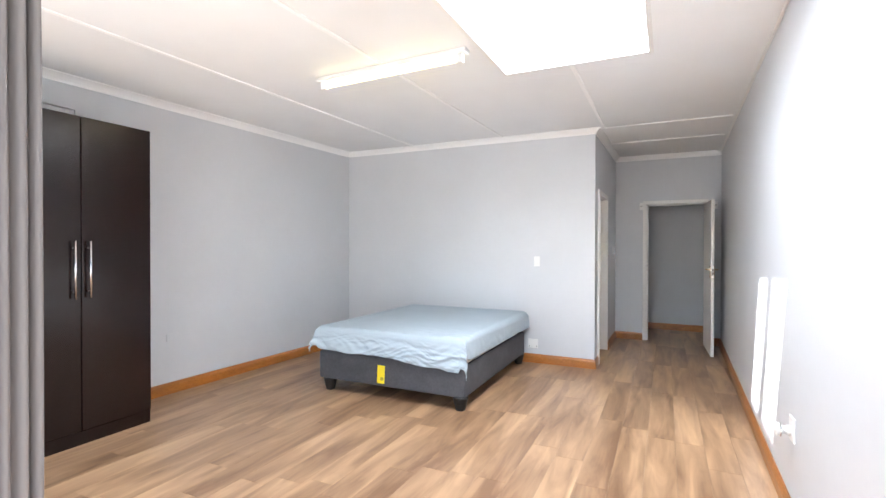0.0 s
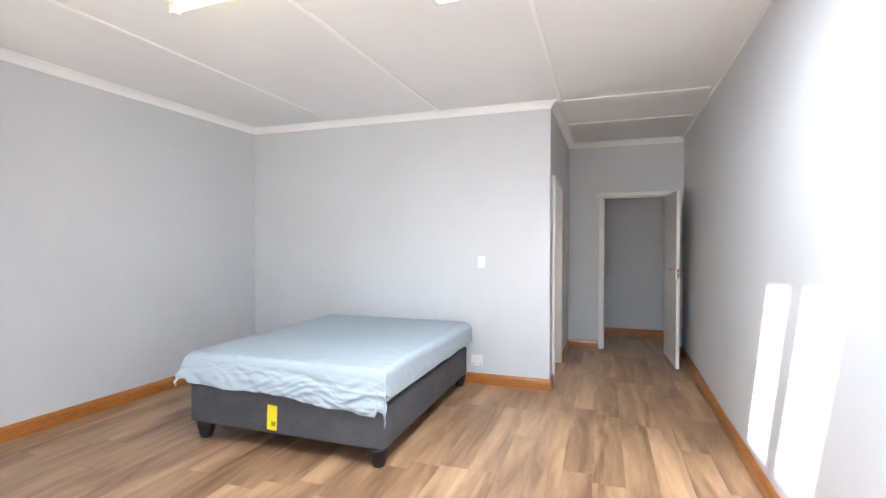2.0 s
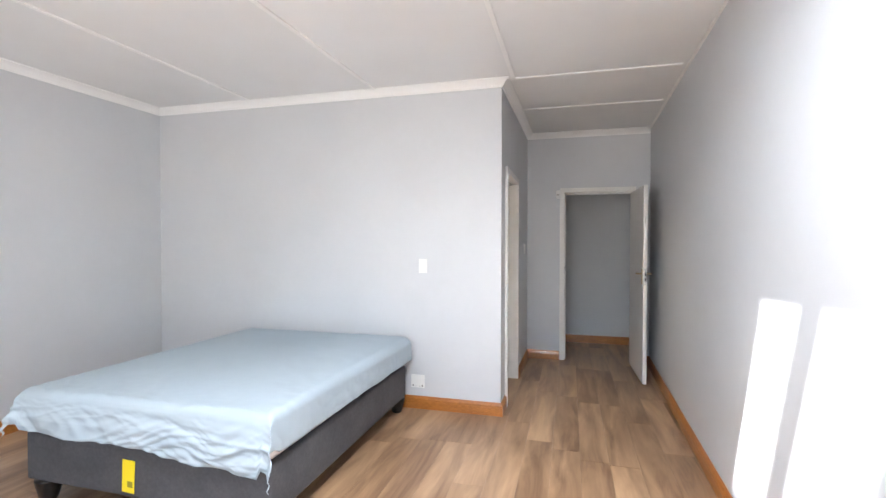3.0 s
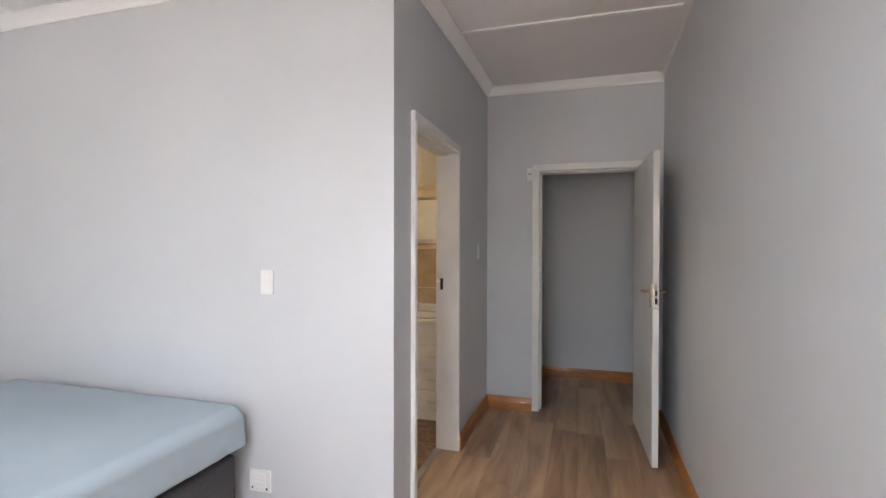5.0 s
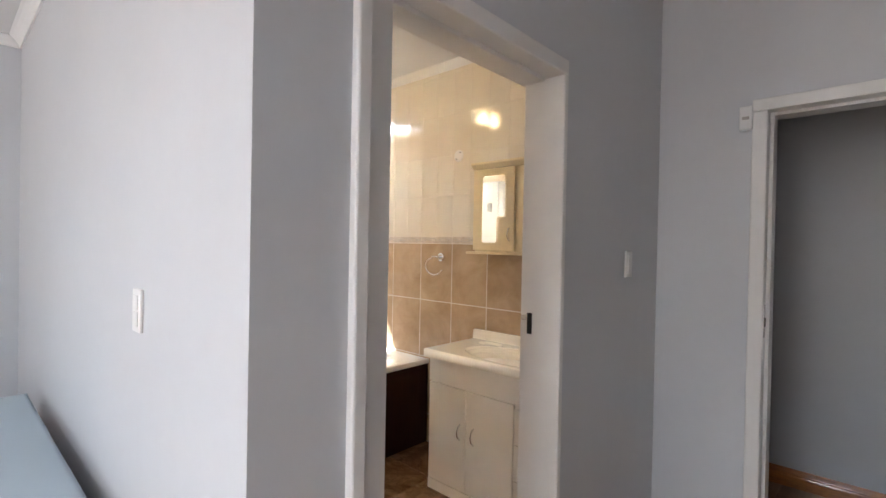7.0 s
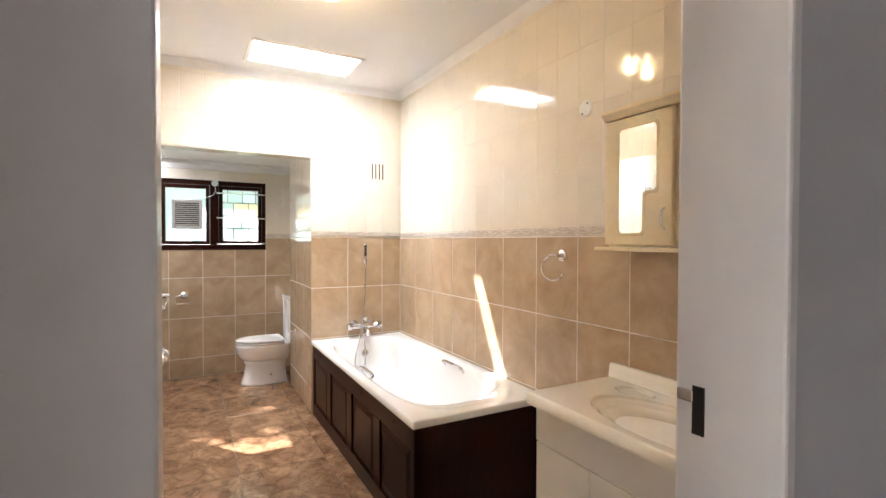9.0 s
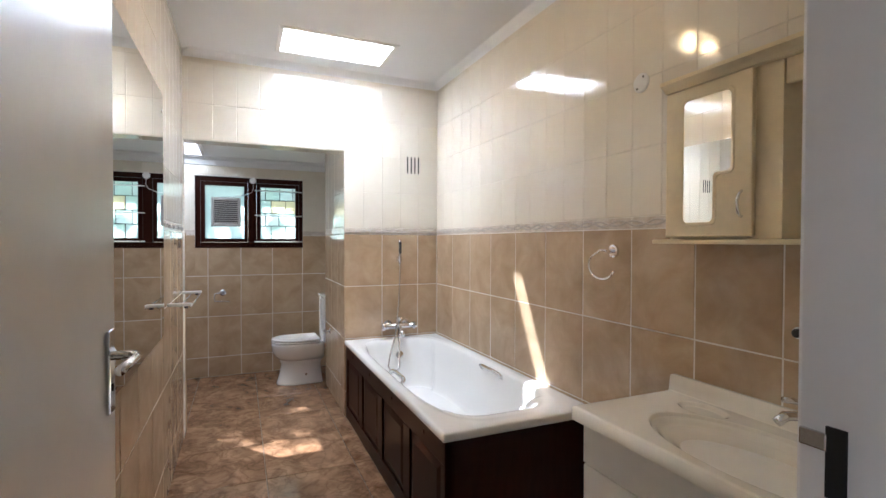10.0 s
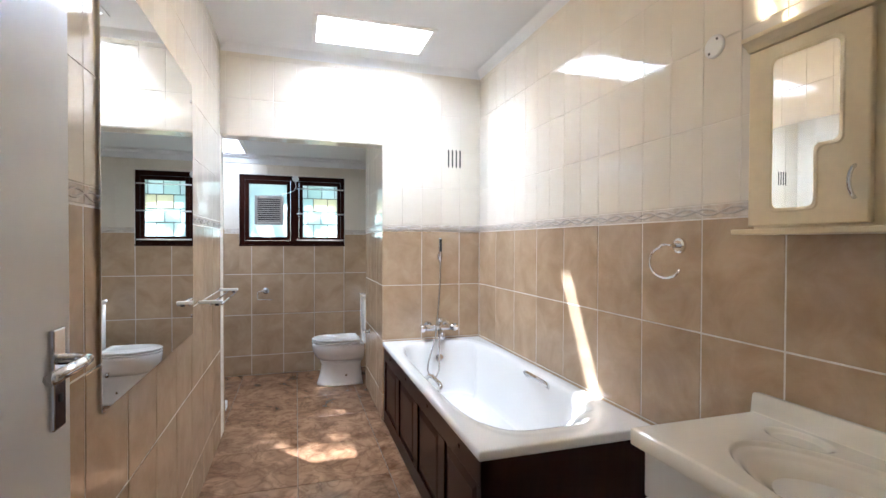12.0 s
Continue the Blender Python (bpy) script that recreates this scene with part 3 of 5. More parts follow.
# the passage door stands open at a right angle against the hall; the bathroom door is folded back to the mirror wall
door_leaf("door_passage", pose(0.548, YH - 0.016, 0, 0, 0, -88), 0.855, "white flush panel door standing wide open", BRASS, 1.16)
door_leaf("door_bathroom", pose(XB - 0.016, 6.03, 0, 0, 0, 180), 0.755, "white flush bathroom door standing open", CHROME, 1.216)


# ---- bedroom things ----
def soft_box(bm, x0, x1, y0, y1, z0, z1, r, cuts=6, bulge=0.0):
    """An upholstered block with rounded edges and slightly swollen faces."""
    box(bm, x0, x1, y0, y1, z0, z1)
    bmesh.ops.bevel(bm, geom=list(bm.edges), offset=r, segments=4, profile=0.5, affect="EDGES")
    return bm


BX0, BX1, BY0, BY1 = -3.18, -1.56, 3.69, 5.65
base = thing("divan_bed", ((BX0 + BX1) / 2, (BY0 + BY1) / 2, 0), "dark grey suede bed base on short black legs", "bed base")
part("divan", soft_box(bm_new(), BX0, BX1, BY0, BY1, 0.118, 0.40, 0.022), GREY_FABRIC, base, smooth=True)
for x in (BX0 + 0.11, BX1 - 0.06):
    for y in (BY0 + 0.05, BY1 - 0.07):
        part("leg", lathe(bm_new(), [(0.038, 0.0), (0.043, 0.005), (0.053, 0.04), (0.064, 0.085), (0.070, 0.115), (0.070, 0.122)], pose(x, y, 0), 16), BLACK_PLASTIC, base, "tapered black plastic leg", smooth=True)
tag = part("tag", box(bm_new(), -2.468, -2.386, BY0 - 0.006, BY0 - 0.003, 0.150, 0.325, pose(-2.43, 0, 0.24, 0, 2.5, 0) @ pose(2.43, 0, -0.24), bevel=0.0008), YELLOW_TAG, base, "bright yellow card label")
part("label_print", box(bm_new(), -2.432, -2.398, BY0 - 0.0075, BY0 - 0.006, 0.180, 0.212), PRINT, tag)
mattress = thing("mattress", ((BX0 + BX1) / 2, (BY0 + BY1) / 2, 0.40), "white mattress under a pale blue sheet", "mattress")
part("core", soft_box(bm_new(), BX0 + 0.01, BX1 - 0.01, BY0 + 0.01, BY1 - 0.005, 0.40, 0.632, 0.04), WHITE_PLASTIC, mattress, smooth=True)


def fitted_sheet():
    """A loose cotton sheet over the mattress: flat on top, hanging in creased folds at the foot and sides."""
    top, r = 0.648, 0.045
    x0, x1, y0, y1 = BX0 - 0.012, BX1 + 0.012, BY0 - 0.012, BY1 + 0.0
    nu, nv = 230, 230
    over_x, over_y = 0.31, 0.33
    bm = bm_new()
    grid = []

    def bend(d, lim):
        """Distance past the flat part: how far out and how far down."""
        if d <= 0:
            return 0.0, 0.0
        arc = r * math.pi / 2
        if d < arc:
            a = d / r
            return r * math.sin(a), r * (1 - math.cos(a))
        return r, r + d - arc

    for j in range(nv + 1):
        row = []
        v = y0 + r - over_y + (y1 - (y0 + r - over_y)) * (0.45 * (j / nv) + 0.55 * (j / nv) ** 2.6)
        for i in range(nu + 1):
            u = x0 + r - over_x + (x1 - x0 - 2 * r + 2 * over_x) * (i / nu)
            across = min(1.0, max(0.0, (u - x0) / (x1 - x0)))
            hem = 0.68 + 0.26 * across ** 2 + 0.10 * noise.noise((u * 2.2, v * 2.2, 3.1)) + 0.04 * noise.noise((u * 9, v * 9, 1.7))
            du = max(x0 + r - u, u - (x1 - r))
            dv = y0 + r - v
            sx = -1 if u < (x0 + x1) / 2 else 1
            side = 0.71 + 0.04 * noise.noise((v * 3, 1.0, u))
            du_, dv_ = (du * side if du > 0 else 0), (dv * (hem + 0.05) if dv > 0 else 0)
            ox, dx = bend(du_, 0)
            oy, dy = bend(dv_, 0)
            px = min(max(u, x0 + r), x1 - r) + sx * ox
            py = max(v, y0 + r) - oy
            down = max(dx, dy)
            if dx > 0 and dy > 0:
                down = math.hypot(dx, dy) * 0.86
                down = max(down, (dx + dy) * 0.66)
                flare = min(dx, dy) * 0.20
                px += sx * flare
                py -= flare
            z = top - down
            hang = min(1.0, max(0.0, down - 0.03) / 0.12)
            if dy > 0:
                warp = 0.08 * noise.noise((px * 3.0, z * 4.0, 1.1))
                fold = 0.032 * (0.5 - abs(noise.noise(((px + warp) * 1.7, (z + px * 0.10 + warp) * 16, 7.3))))
                fold += 0.022 * (0.5 - abs(noise.noise(((px - z) * 2.6, (z - px * 0.22 + warp) * 23, 2.2))))
                fold += 0.013 * (0.45 - abs(noise.noise(((px + warp) * 4.2, (z + px * 0.38 + warp) * 30, 4.4))))
                py -= 0.004 + hang * (max(0.0, fold) + 0.006 + 0.06 * down + 0.012 * noise.noise((px * 3.1, 0.4, 5.5)))
            if dx > 0:
                fold = 0.012 * noise.noise((py * 11, z * 7, 9.1)) + 0.008 * noise.noise((py * 4, z * 13, 4.0))
                px += sx * (0.004 + hang * (abs(fold) * 0.8 + 0.006) + 0.028 * min(1.0, dx / 0.05) * min(1.0, max(0.0, (py - y0 - 0.5) / 1.2)))
            crease = 0.0028 * noise.noise((px * 3, py * 2.2, 0.3)) + 0.0022 * noise.noise((px * 9 + py * 4, py * 7, 6.0))
            edge = math.exp(-max(0.0, v - y0) / 0.22)
            crease += edge * 0.010 * noise.noise((px * 13, py * 19, 8.8))
            row.append(bm.verts.new((px, py, z + crease * (1 - hang))))
        grid.append(row)
    for j in range(nv):
        for i in range(nu):
            bm.faces.new((grid[j][i], grid[j][i + 1], grid[j + 1][i + 1], grid[j + 1][i]))
    bmesh.ops.recalc_face_normals(bm, faces=bm.faces)
    return bm


sheet = tagged(part("bed_sheet", fitted_sheet(), BLUE_SHEET, smooth=True), "pale blue crumpled cotton sheet hanging over the mattress", "sheet")
solid = sheet.modifiers.new("cloth", "SOLIDIFY")
solid.thickness, solid.offset = 0.003, 1.0

# wardrobe against the left wall
WX, WY0, WY1, WZ = -3.85, 1.345, 2.375, 2.42
ward = thing("wardrobe", (-4.14, (WY0 + WY1) / 2, 0), "tall dark wenge wardrobe with two plain doors", "wardrobe")
part("carcass", box(bm_new(), left_x(2.4) + 0.03, WX - 0.02, WY0, WY1, 0.0, WZ - 0.003, bevel=0.002), DARK_BOARD, ward)
part("plinth", box(bm_new(), WX - 0.02, WX - 0.004, WY0, WY1 - 0.004, 0.0, 0.10, bevel=0.002), DARK_BOARD, ward)
for y0, y1, hy in ((WY0, 1.857, 1.805), (1.863, WY1, 1.905)):
    leaf = part("wardrobe_door", box(bm_new(), WX - 0.018, WX, y0 + 0.001, y1 - 0.001, 0.103, WZ, bevel=0.0015), DARK_BOARD, ward)
    bar = part("bar_handle", tube(bm_new(), [(WX + 0.036, hy, 1.085), (WX + 0.036, hy, 1.505)], 0.0075, 12), STEEL, leaf, "brushed steel bar handle", smooth=True)
    for z in (1.135, 1.455):
        part("post", tube(bm_new(), [(WX, hy, z), (WX + 0.034, hy, z)], 0.005, 8), BLACK_PLASTIC, leaf)
trunk = thing("cable_trunking", (left_x(1.9) + 0.01, 1.9, 2.6), "thin white cable trunking on the wall above a wardrobe", "trunking")
part("run", box(bm_new(), left_x(1.2) + 0.0, left_x(1.9) + 0.022, 0.6, 2.13, 2.60, 2.616, bevel=0.002), GREY_PAINT, trunk)
part("drop", box(bm_new(), left_x(2.1) + 0.004, left_x(2.1) + 0.02, 2.11, 2.13, 2.44, 2.60, bevel=0.002), GREY_PAINT, trunk)


def wall_plate(name, m, w, h, label, category, rockers=0, holes=(), skin=WHITE_PLASTIC):
    """A moulded wall plate on local xz, facing -y, with rockers or socket holes."""
    pl = thing(name, m.translation, label, category, {"light_switch": "light switches", "power_socket": "power sockets"}.get(name, ""))
    body = part("plate", box(bm_new(), -w / 2, w / 2, -0.010, 0.0, -h / 2, h / 2, m, bevel=0.003), skin, pl)
    for k in range(rockers):
        part("rocker", box(bm_new(), -w * 0.3, w * 0.3, -0.0135, -0.010, -h * 0.36 + k * h * 0.38, -h * 0.02 + k * h * 0.38, m, bevel=0.0015), WHITE_PLASTIC, pl)
    for x, z in holes:
        part("socket_hole", lathe(bm_new(), [(0.0065, 0), (0.0065, 0.0012)], m @ pose(x, -0.0100, z, 90), 10), HOLE_AND_SCREW_BLACK, pl)
    return pl


wall_plate("light_switch", pose(-1.424, YB, 1.277), 0.075, 0.125, "white light switch on a grey wall", "switch", 2)
wall_plate("light_switch", pose(hall_x(7.475), 7.475, 1.412, 0, 0, 90), 0.07, 0.12, "white light switch beside a doorway", "switch", 2)
wall_plate("power_socket", pose(-1.470, YB, 0.243), 0.125, 0.115, "white double wall socket beside the bed", "socket", 2, [(-0.03, -0.02), (-0.042, -0.038), (-0.018, -0.038), (0.03, -0.02), (0.042, -0.038), (0.018, -0.038)])
wall_plate("blank_plate", pose(left_x(2.95), 2.95, 0.557, 0, 0, 88), 0.125, 0.075, "pale grey painted blank plate low on a wall", "wall plate", skin=GREY_PAINT)
plug_plate = wall_plate("power_socket", pose(right_x(2.93), 2.93, 0.50, 0, 0, -89), 0.10, 0.13, "white wall socket with a plug pushed in", "socket", 0)
pm = pose(right_x(2.93), 2.95, 0.485, 0, 0, -89)
plug = thing("plug", pm @ Vector((0, -0.04, 0)), "white plug with a chrome ring in a wall socket", "plug")
part("plug_body", lathe(bm_new(), [(0.026, 0.010), (0.028, 0.026), (0.021, 0.032), (0.021, 0.044), (0.033, 0.050), (0.035, 0.060), (0.033, 0.078), (0.022, 0.084)], pm @ pose(0, 0, 0, 90), 20), WHITE_PLASTIC, plug, smooth=False)
part("ring", lathe(bm_new(), [(0.0355, 0.052), (0.0362, 0.056), (0.0355, 0.060)], pm @ pose(0, 0, 0, 90), 20), CHROME, plug)


def sensor(m, label):
    s = thing("alarm_sensor", m.translation, label, "alarm sensor", "door alarm contacts")
    part("case", box(bm_new(), -0.026, 0.026, -0.03, 0, -0.055, 0.055, m, bevel=0.006), WHITE_PLASTIC, s)
    part("lens", box(bm_new(), -0.014, 0.014, -0.032, -0.03, -0.008, 0.006, m, bevel=0.0005), FAN_GREY, s)
    return s


sensor(pose(-0.307, YH, 2.088), "small white alarm contact beside a door frame")
sensor(pose(0.70, YH, 2.075), "small white alarm contact behind an open door")

# fluorescent batten under the ceiling
fm = Matrix.Translation((-1.92, 2.985, CEIL)) @ Matrix.Rotation(radians(-2.6), 4, "Z")
batten = thing("fluorescent_light", (-1.92, 2.985, CEIL), "white batten light with a lit warm tube", "ceiling light")
part("batten_body", box(bm_new(), -0.68, 0.68, -0.045, 0.045, -0.035, 0, fm, bevel=0.006), WHITE_GLOSS, batten)
part("tube", lathe(bm_new(), [(0.0135, -0.60), (0.019, -0.595), (0.019, 0.595), (0.0135, 0.60)], fm @ pose(0, 0, -0.066, 0, 90, 0), 14), LAMP_TUBE, batten, "lit warm white fluorescent tube", smooth=True)
for x in (-0.63, 0.63):
    part("tube_holder", box(bm_new(), x - 0.022, x + 0.022, -0.02, 0.02, -0.095, -0.033, fm, bevel=0.004), WHITE_PLASTIC, batten)

# curtain at the doorway
cur = thing("curtain", (-1.48, 0.30, 0.02), "pale grey curtain drawn aside in deep folds", "curtain")
bm = bm_new()
line, n = [], 240
for i in range(n + 1):
    s = i / n
    line.append((-1.84 + 0.715 * s, 0.315 + 0.075 * math.sin(s * 46 + 1.2 * math.sin(s * 11)) + 0.022 * math.sin(s * 128), s))
for i in range(1, 91):
    line.append((-1.118 + 0.011 * math.sin(i * 0.62 + 0.5 * math.sin(i * 0.21)), line[n][1] - 0.0026 * i, 1.0))
cols = []
for x, y, s in line:
    cols.append([bm.verts.new((x + 0.004 * math.sin(k * 0.7 + s * 5), y + 0.004 * k * math.sin(s * 9) / 8, 0.03 + 2.5 * k / 8)) for k in range(9)])
for a, b in zip(cols, cols[1:]):
    for k in range(8):
        bm.faces.new((a[k], b[k], b[k + 1], a[k + 1]))
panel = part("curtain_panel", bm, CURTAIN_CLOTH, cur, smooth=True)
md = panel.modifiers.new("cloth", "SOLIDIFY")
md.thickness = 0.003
part("curtain_rail", tube(bm_new(), [(-1.95, 0.31, 2.545), (0.55, 0.31, 2.545)], 0.012, 10), WHITE_GLOSS, cur)


# ---- bathroom things ----
def height_field(bm, x0, x1, y0, y1, z_of, nx, ny, z_base):
    """A moulded top: a grid whose height is z_of(x, y), with skirts down to z_base."""
    g = [[bm.verts.new((x0 + (x1 - x0) * i / nx, y0 + (y1 - y0) * j / ny, z_of(x0 + (x1 - x0) * i / nx, y0 + (y1 - y0) * j / ny))) for i in range(nx + 1)] for j in range(ny + 1)]
    for j in range(ny):
        for i in range(nx):
            bm.faces.new((g[j][i], g[j][i + 1], g[j + 1][i + 1], g[j + 1][i]))
    rim = g[0] + [r[-1] for r in g[1:]] + g[-1][-2::-1] + [r[0] for r in g[-2:0:-1]]
    low = [bm.verts.new((v.co.x, v.co.y, z_base)) for v in rim]
    k = len(rim)
    for i in range(k):
        bm.faces.new((rim[i], low[i], low[(i + 1) % k], rim[(i + 1) % k]))
    bmesh.ops.recalc_face_normals(bm, faces=bm.faces)
    return bm


def smooth_step(a, b, v):
    t = min(1, max(0, (v - a) / (b - a)))
    return t * t * (3 - 2 * t)


TX0, TX1, TY0, TY1, TZ = XF + 0.004, -2.31, 7.035, YT - 0.003, 0.628
tub = thing("bathtub", ((TX0 + TX1) / 2, (TY0 + TY1) / 2, 0), "white enamel bath boxed in dark mahogany panels", "bathtub")


def tub_z(x, y):
    hx, hy = (TX1 - TX0) / 2, (TY1 - TY0) / 2
    cx, cy = (TX0 + TX1) / 2, (TY0 + TY1) / 2
    mid = cx - 0.015
    ax, ay = abs(x - mid) / (hx - (0.105 if x > mid else 0.075)), abs(y - cy) / (hy - 0.065)
    d = (ax ** 4 + ay ** 4) ** 0.25
    slope = 0.55 if x > mid else 0.18
    inner = smooth_step(1.0, 1.0 - slope if ax > ay else 0.72, d)
    edge = min(hx - abs(x - cx), hy - abs(y - cy))
    round_ = -0.004 * (1 - smooth_step(0, 0.010, edge))
    return TZ + round_ - 0.37 * inner - 0.006 * smooth_step(1.08, 1.0, d)


part("shell", height_field(bm_new(), TX0, TX1, TY0, TY1, tub_z, 150, 80, TZ - 0.034), WHITE_ENAMEL, tub, "glossy white enamel bath shell", smooth=True)
PZ0, PZ1, FY = 0.0, TZ - 0.036, TY0 + 0.012
front = part("front_panel", box(bm_new(), TX0, TX1 - 0.012, FY + 0.012, FY + 0.03, PZ0, PZ1), MAHOGANY, tub, "dark mahogany bath panel")
n_panels = 4
length = TX1 - 0.012 - TX0
cell = length / n_panels
part("rail", box(bm_new(), TX0, TX1 - 0.012, FY, FY + 0.012, PZ1 - 0.11, PZ1, bevel=0.003), MAHOGANY, front)
part("rail", box(bm_new(), TX0, TX1 - 0.012, FY, FY + 0.012, PZ0, PZ0 + 0.10, bevel=0.003), MAHOGANY, front)
for k in range(n_panels + 1):
    x = TX0 + cell * k
    half = 0.05
    part("stile", box(bm_new(), max(TX0, x - half), min(TX1 - 0.012, x + half), FY, FY + 0.012, PZ0 + 0.101, PZ1 - 0.111, bevel=0.003), MAHOGANY, front)
for k in range(n_panels):
    a, b = TX0 + cell * k + 0.05, TX0 + cell * (k + 1) - 0.05
    bm = bm_new()
    outer = [(a, FY + 0.0118, PZ0 + 0.10), (b, FY + 0.0118, PZ0 + 0.10), (b, FY + 0.0118, PZ1 - 0.11), (a, FY + 0.0118, PZ1 - 0.11)]
    inner = [(a + 0.05, FY + 0.003, PZ0 + 0.15), (b - 0.05, FY + 0.003, PZ0 + 0.15), (b - 0.05, FY + 0.003, PZ1 - 0.16), (a + 0.05, FY + 0.003, PZ1 - 0.16)]
    loft(bm, [outer, inner])
    part("raised_panel", bm, MAHOGANY, front)
    for z in (PZ1 - 0.05,):
        part("screw_cap", lathe(bm_new(), [(0.010, 0), (0.009, 0.003), (0.004, 0.004)], pose(TX0 + cell * (k + 0.5), FY, z, 90), 12), MAHOGANY, front)
part("end_panel", box(bm_new(), TX1 - 0.030, TX1 - 0.012, FY, TY1, PZ0, PZ1, bevel=0.002), MAHOGANY, tub, "plain dark mahogany end panel")
for y, sgn in ((7.765, -1), (7.125, 1)):
    x0, x1 = (-3.32, -3.06) if sgn < 0 else (-3.42, -3.17)
    part("grip", tube(bm_new(), [(x0, y, 0.575), (x0 + 0.01, y + sgn * 0.028, 0.605), (x0 + 0.05, y + sgn * 0.033, 0.610), (x1 - 0.05, y + sgn * 0.033, 0.610), (x1 - 0.01, y + sgn * 0.028, 0.605), (x1, y, 0.575)], 0.0125, 10), CHROME, tub, "chrome grab handle", smooth=True)
part("overflow", lathe(bm_new(), [(0.032, 0), (0.032, 0.004), (0.02, 0.007)], pose(TX0 + 0.135, 7.46, 0.50, 0, 70, 0), 18), CHROME, tub, "chrome overflow grille")

# shower mixer, hose and slim hand shower on the wall
mx = thing("shower_mixer", (XF, 7.475, 0.70), "chrome bath mixer with hose and hand shower", "tap")
X = XF + 0.002
part("mixer_body", tube(bm_new(), [(X + 0.065, 7.365, 0.725), (X + 0.065, 7.59, 0.725)], 0.024, 16), CHROME, mx, smooth=True)
for y in (7.40, 7.555):
    part("inlet", lathe(bm_new(), [(0.036, 0), (0.034, 0.010), (0.018, 0.016), (0.018, 0.06)], pose(X, y, 0.735, 0, 90, 0), 18), CHROME, mx)
for y, sgn in ((7.365, -1), (7.59, 1)):
    part("tap_knob", lathe(bm_new(), [(0.018, 0), (0.030, 0.006), (0.032, 0.024), (0.026, 0.040), (0.006, 0.043)], pose(X + 0.065, y, 0.725, 90 * sgn * -1, 0, 0), 10), CHROME, mx)
part("spout", tube(bm_new(), [(X + 0.065, 7.478, 0.715), (X + 0.10, 7.478, 0.705), (X + 0.15, 7.478, 0.685), (X + 0.172, 7.478, 0.655)], 0.018, 12), CHROME, mx, smooth=True)
part("diverter", lathe(bm_new(), [(0.014, 0), (0.014, 0.03), (0.026, 0.036), (0.028, 0.055), (0.018, 0.064), (0.004, 0.066)], pose(X + 0.065, 7.478, 0.74), 14), CHROME, mx, smooth=True)
hose = [(X + 0.04 + 0.05 * math.sin(t * 1.6), 7.492 - 0.055 * t ** 1.5, 1.27 - 0.62 * t) for t in [k / 12 for k in range(13)]]
hose += [(X + 0.15, 7.395, 0.58), (X + 0.20, 7.355, 0.50), (X + 0.235, 7.335, 0.44), (X + 0.25, 7.355, 0.395), (X + 0.25, 7.40, 0.385), (X + 0.225, 7.43, 0.43), (X + 0.17, 7.45, 0.52), (X + 0.11, 7.465, 0.61), (X + 0.07, 7.475, 0.70)]
part("hose", tube(bm_new(), hose, 0.0072, 8), STEEL, mx, "ribbed steel shower hose", smooth=True)
part("bracket", box(bm_new(), X, X + 0.04, 7.474, 7.510, 1.265, 1.312, bevel=0.005), CHROME, mx)
part("hand_shower", tube(bm_new(), [(X + 0.036, 7.492, 1.25), (X + 0.038, 7.492, 1.36), (X + 0.042, 7.492, 1.44)], 0.014, 10), CHROME, mx, smooth=True)
part("spray_face", box(bm_new(), X + 0.05, X + 0.058, 7.482, 7.502, 1.33, 1.43, bevel=0.002), BLACK_PLASTIC, mx, "dark narrow spray face")

# toilet in the alcove, its cistern against the side wall
CX, WB = -5.50, 7.03
wc = thing("toilet", (CX, 6.80, 0), "white ceramic toilet with the lid closed", "toilet")


def pan_ring(y_front, y_back, z, half, nose=0.30, n=18):
    """A rounded nose at the front, straight sides and a square back."""
    out = [(CX + half * 0.94, y_back, z)]
    for k in range(n + 1):
        a = math.pi * k / n
        out.append((CX + half * math.cos(a), y_front + nose - nose * math.sin(a), z))
    out.append((CX - half * 0.94, y_back, z))
    return out


part("pedestal", loft(bm_new(), [pan_ring(6.585, WB - 0.01, 0.0, 0.135, 0.16), pan_ring(6.59, WB - 0.01, 0.02, 0.130, 0.16), pan_ring(6.615, WB - 0.02, 0.10, 0.118, 0.16), pan_ring(6.63, WB - 0.03, 0.20, 0.115, 0.16), pan_ring(6.61, WB - 0.02, 0.245, 0.128, 0.18)]), WHITE_ENAMEL, wc, smooth=True)
part("bowl", loft(bm_new(), [pan_ring(6.615, WB - 0.01, 0.240, 0.125, 0.18), pan_ring(6.575, WB, 0.28, 0.155, 0.22), pan_ring(6.548, WB, 0.33, 0.175, 0.25), pan_ring(6.540, WB, 0.385, 0.183, 0.27), pan_ring(6.540, WB, 0.402, 0.182, 0.27), pan_ring(6.552, WB, 0.408, 0.172, 0.26)]), WHITE_ENAMEL, wc, "rounded glazed bowl", smooth=True)
part("seat", loft(bm_new(), [pan_ring(6.545, 6.985, 0.412, 0.180, 0.27), pan_ring(6.538, 6.99, 0.418, 0.187, 0.27), pan_ring(6.538, 6.99, 0.426, 0.187, 0.27), pan_ring(6.546, 6.985, 0.431, 0.180, 0.27)]), WHITE_ENAMEL, wc)
part("lid", loft(bm_new(), [pan_ring(6.545, 6.985, 0.437, 0.180, 0.27), pan_ring(6.537, 6.99, 0.443, 0.188, 0.27), pan_ring(6.539, 6.99, 0.452, 0.187, 0.27), pan_ring(6.555, 6.985, 0.460, 0.172, 0.26), pan_ring(6.62, 6.96, 0.466, 0.12, 0.2)]), WHITE_ENAMEL, wc)
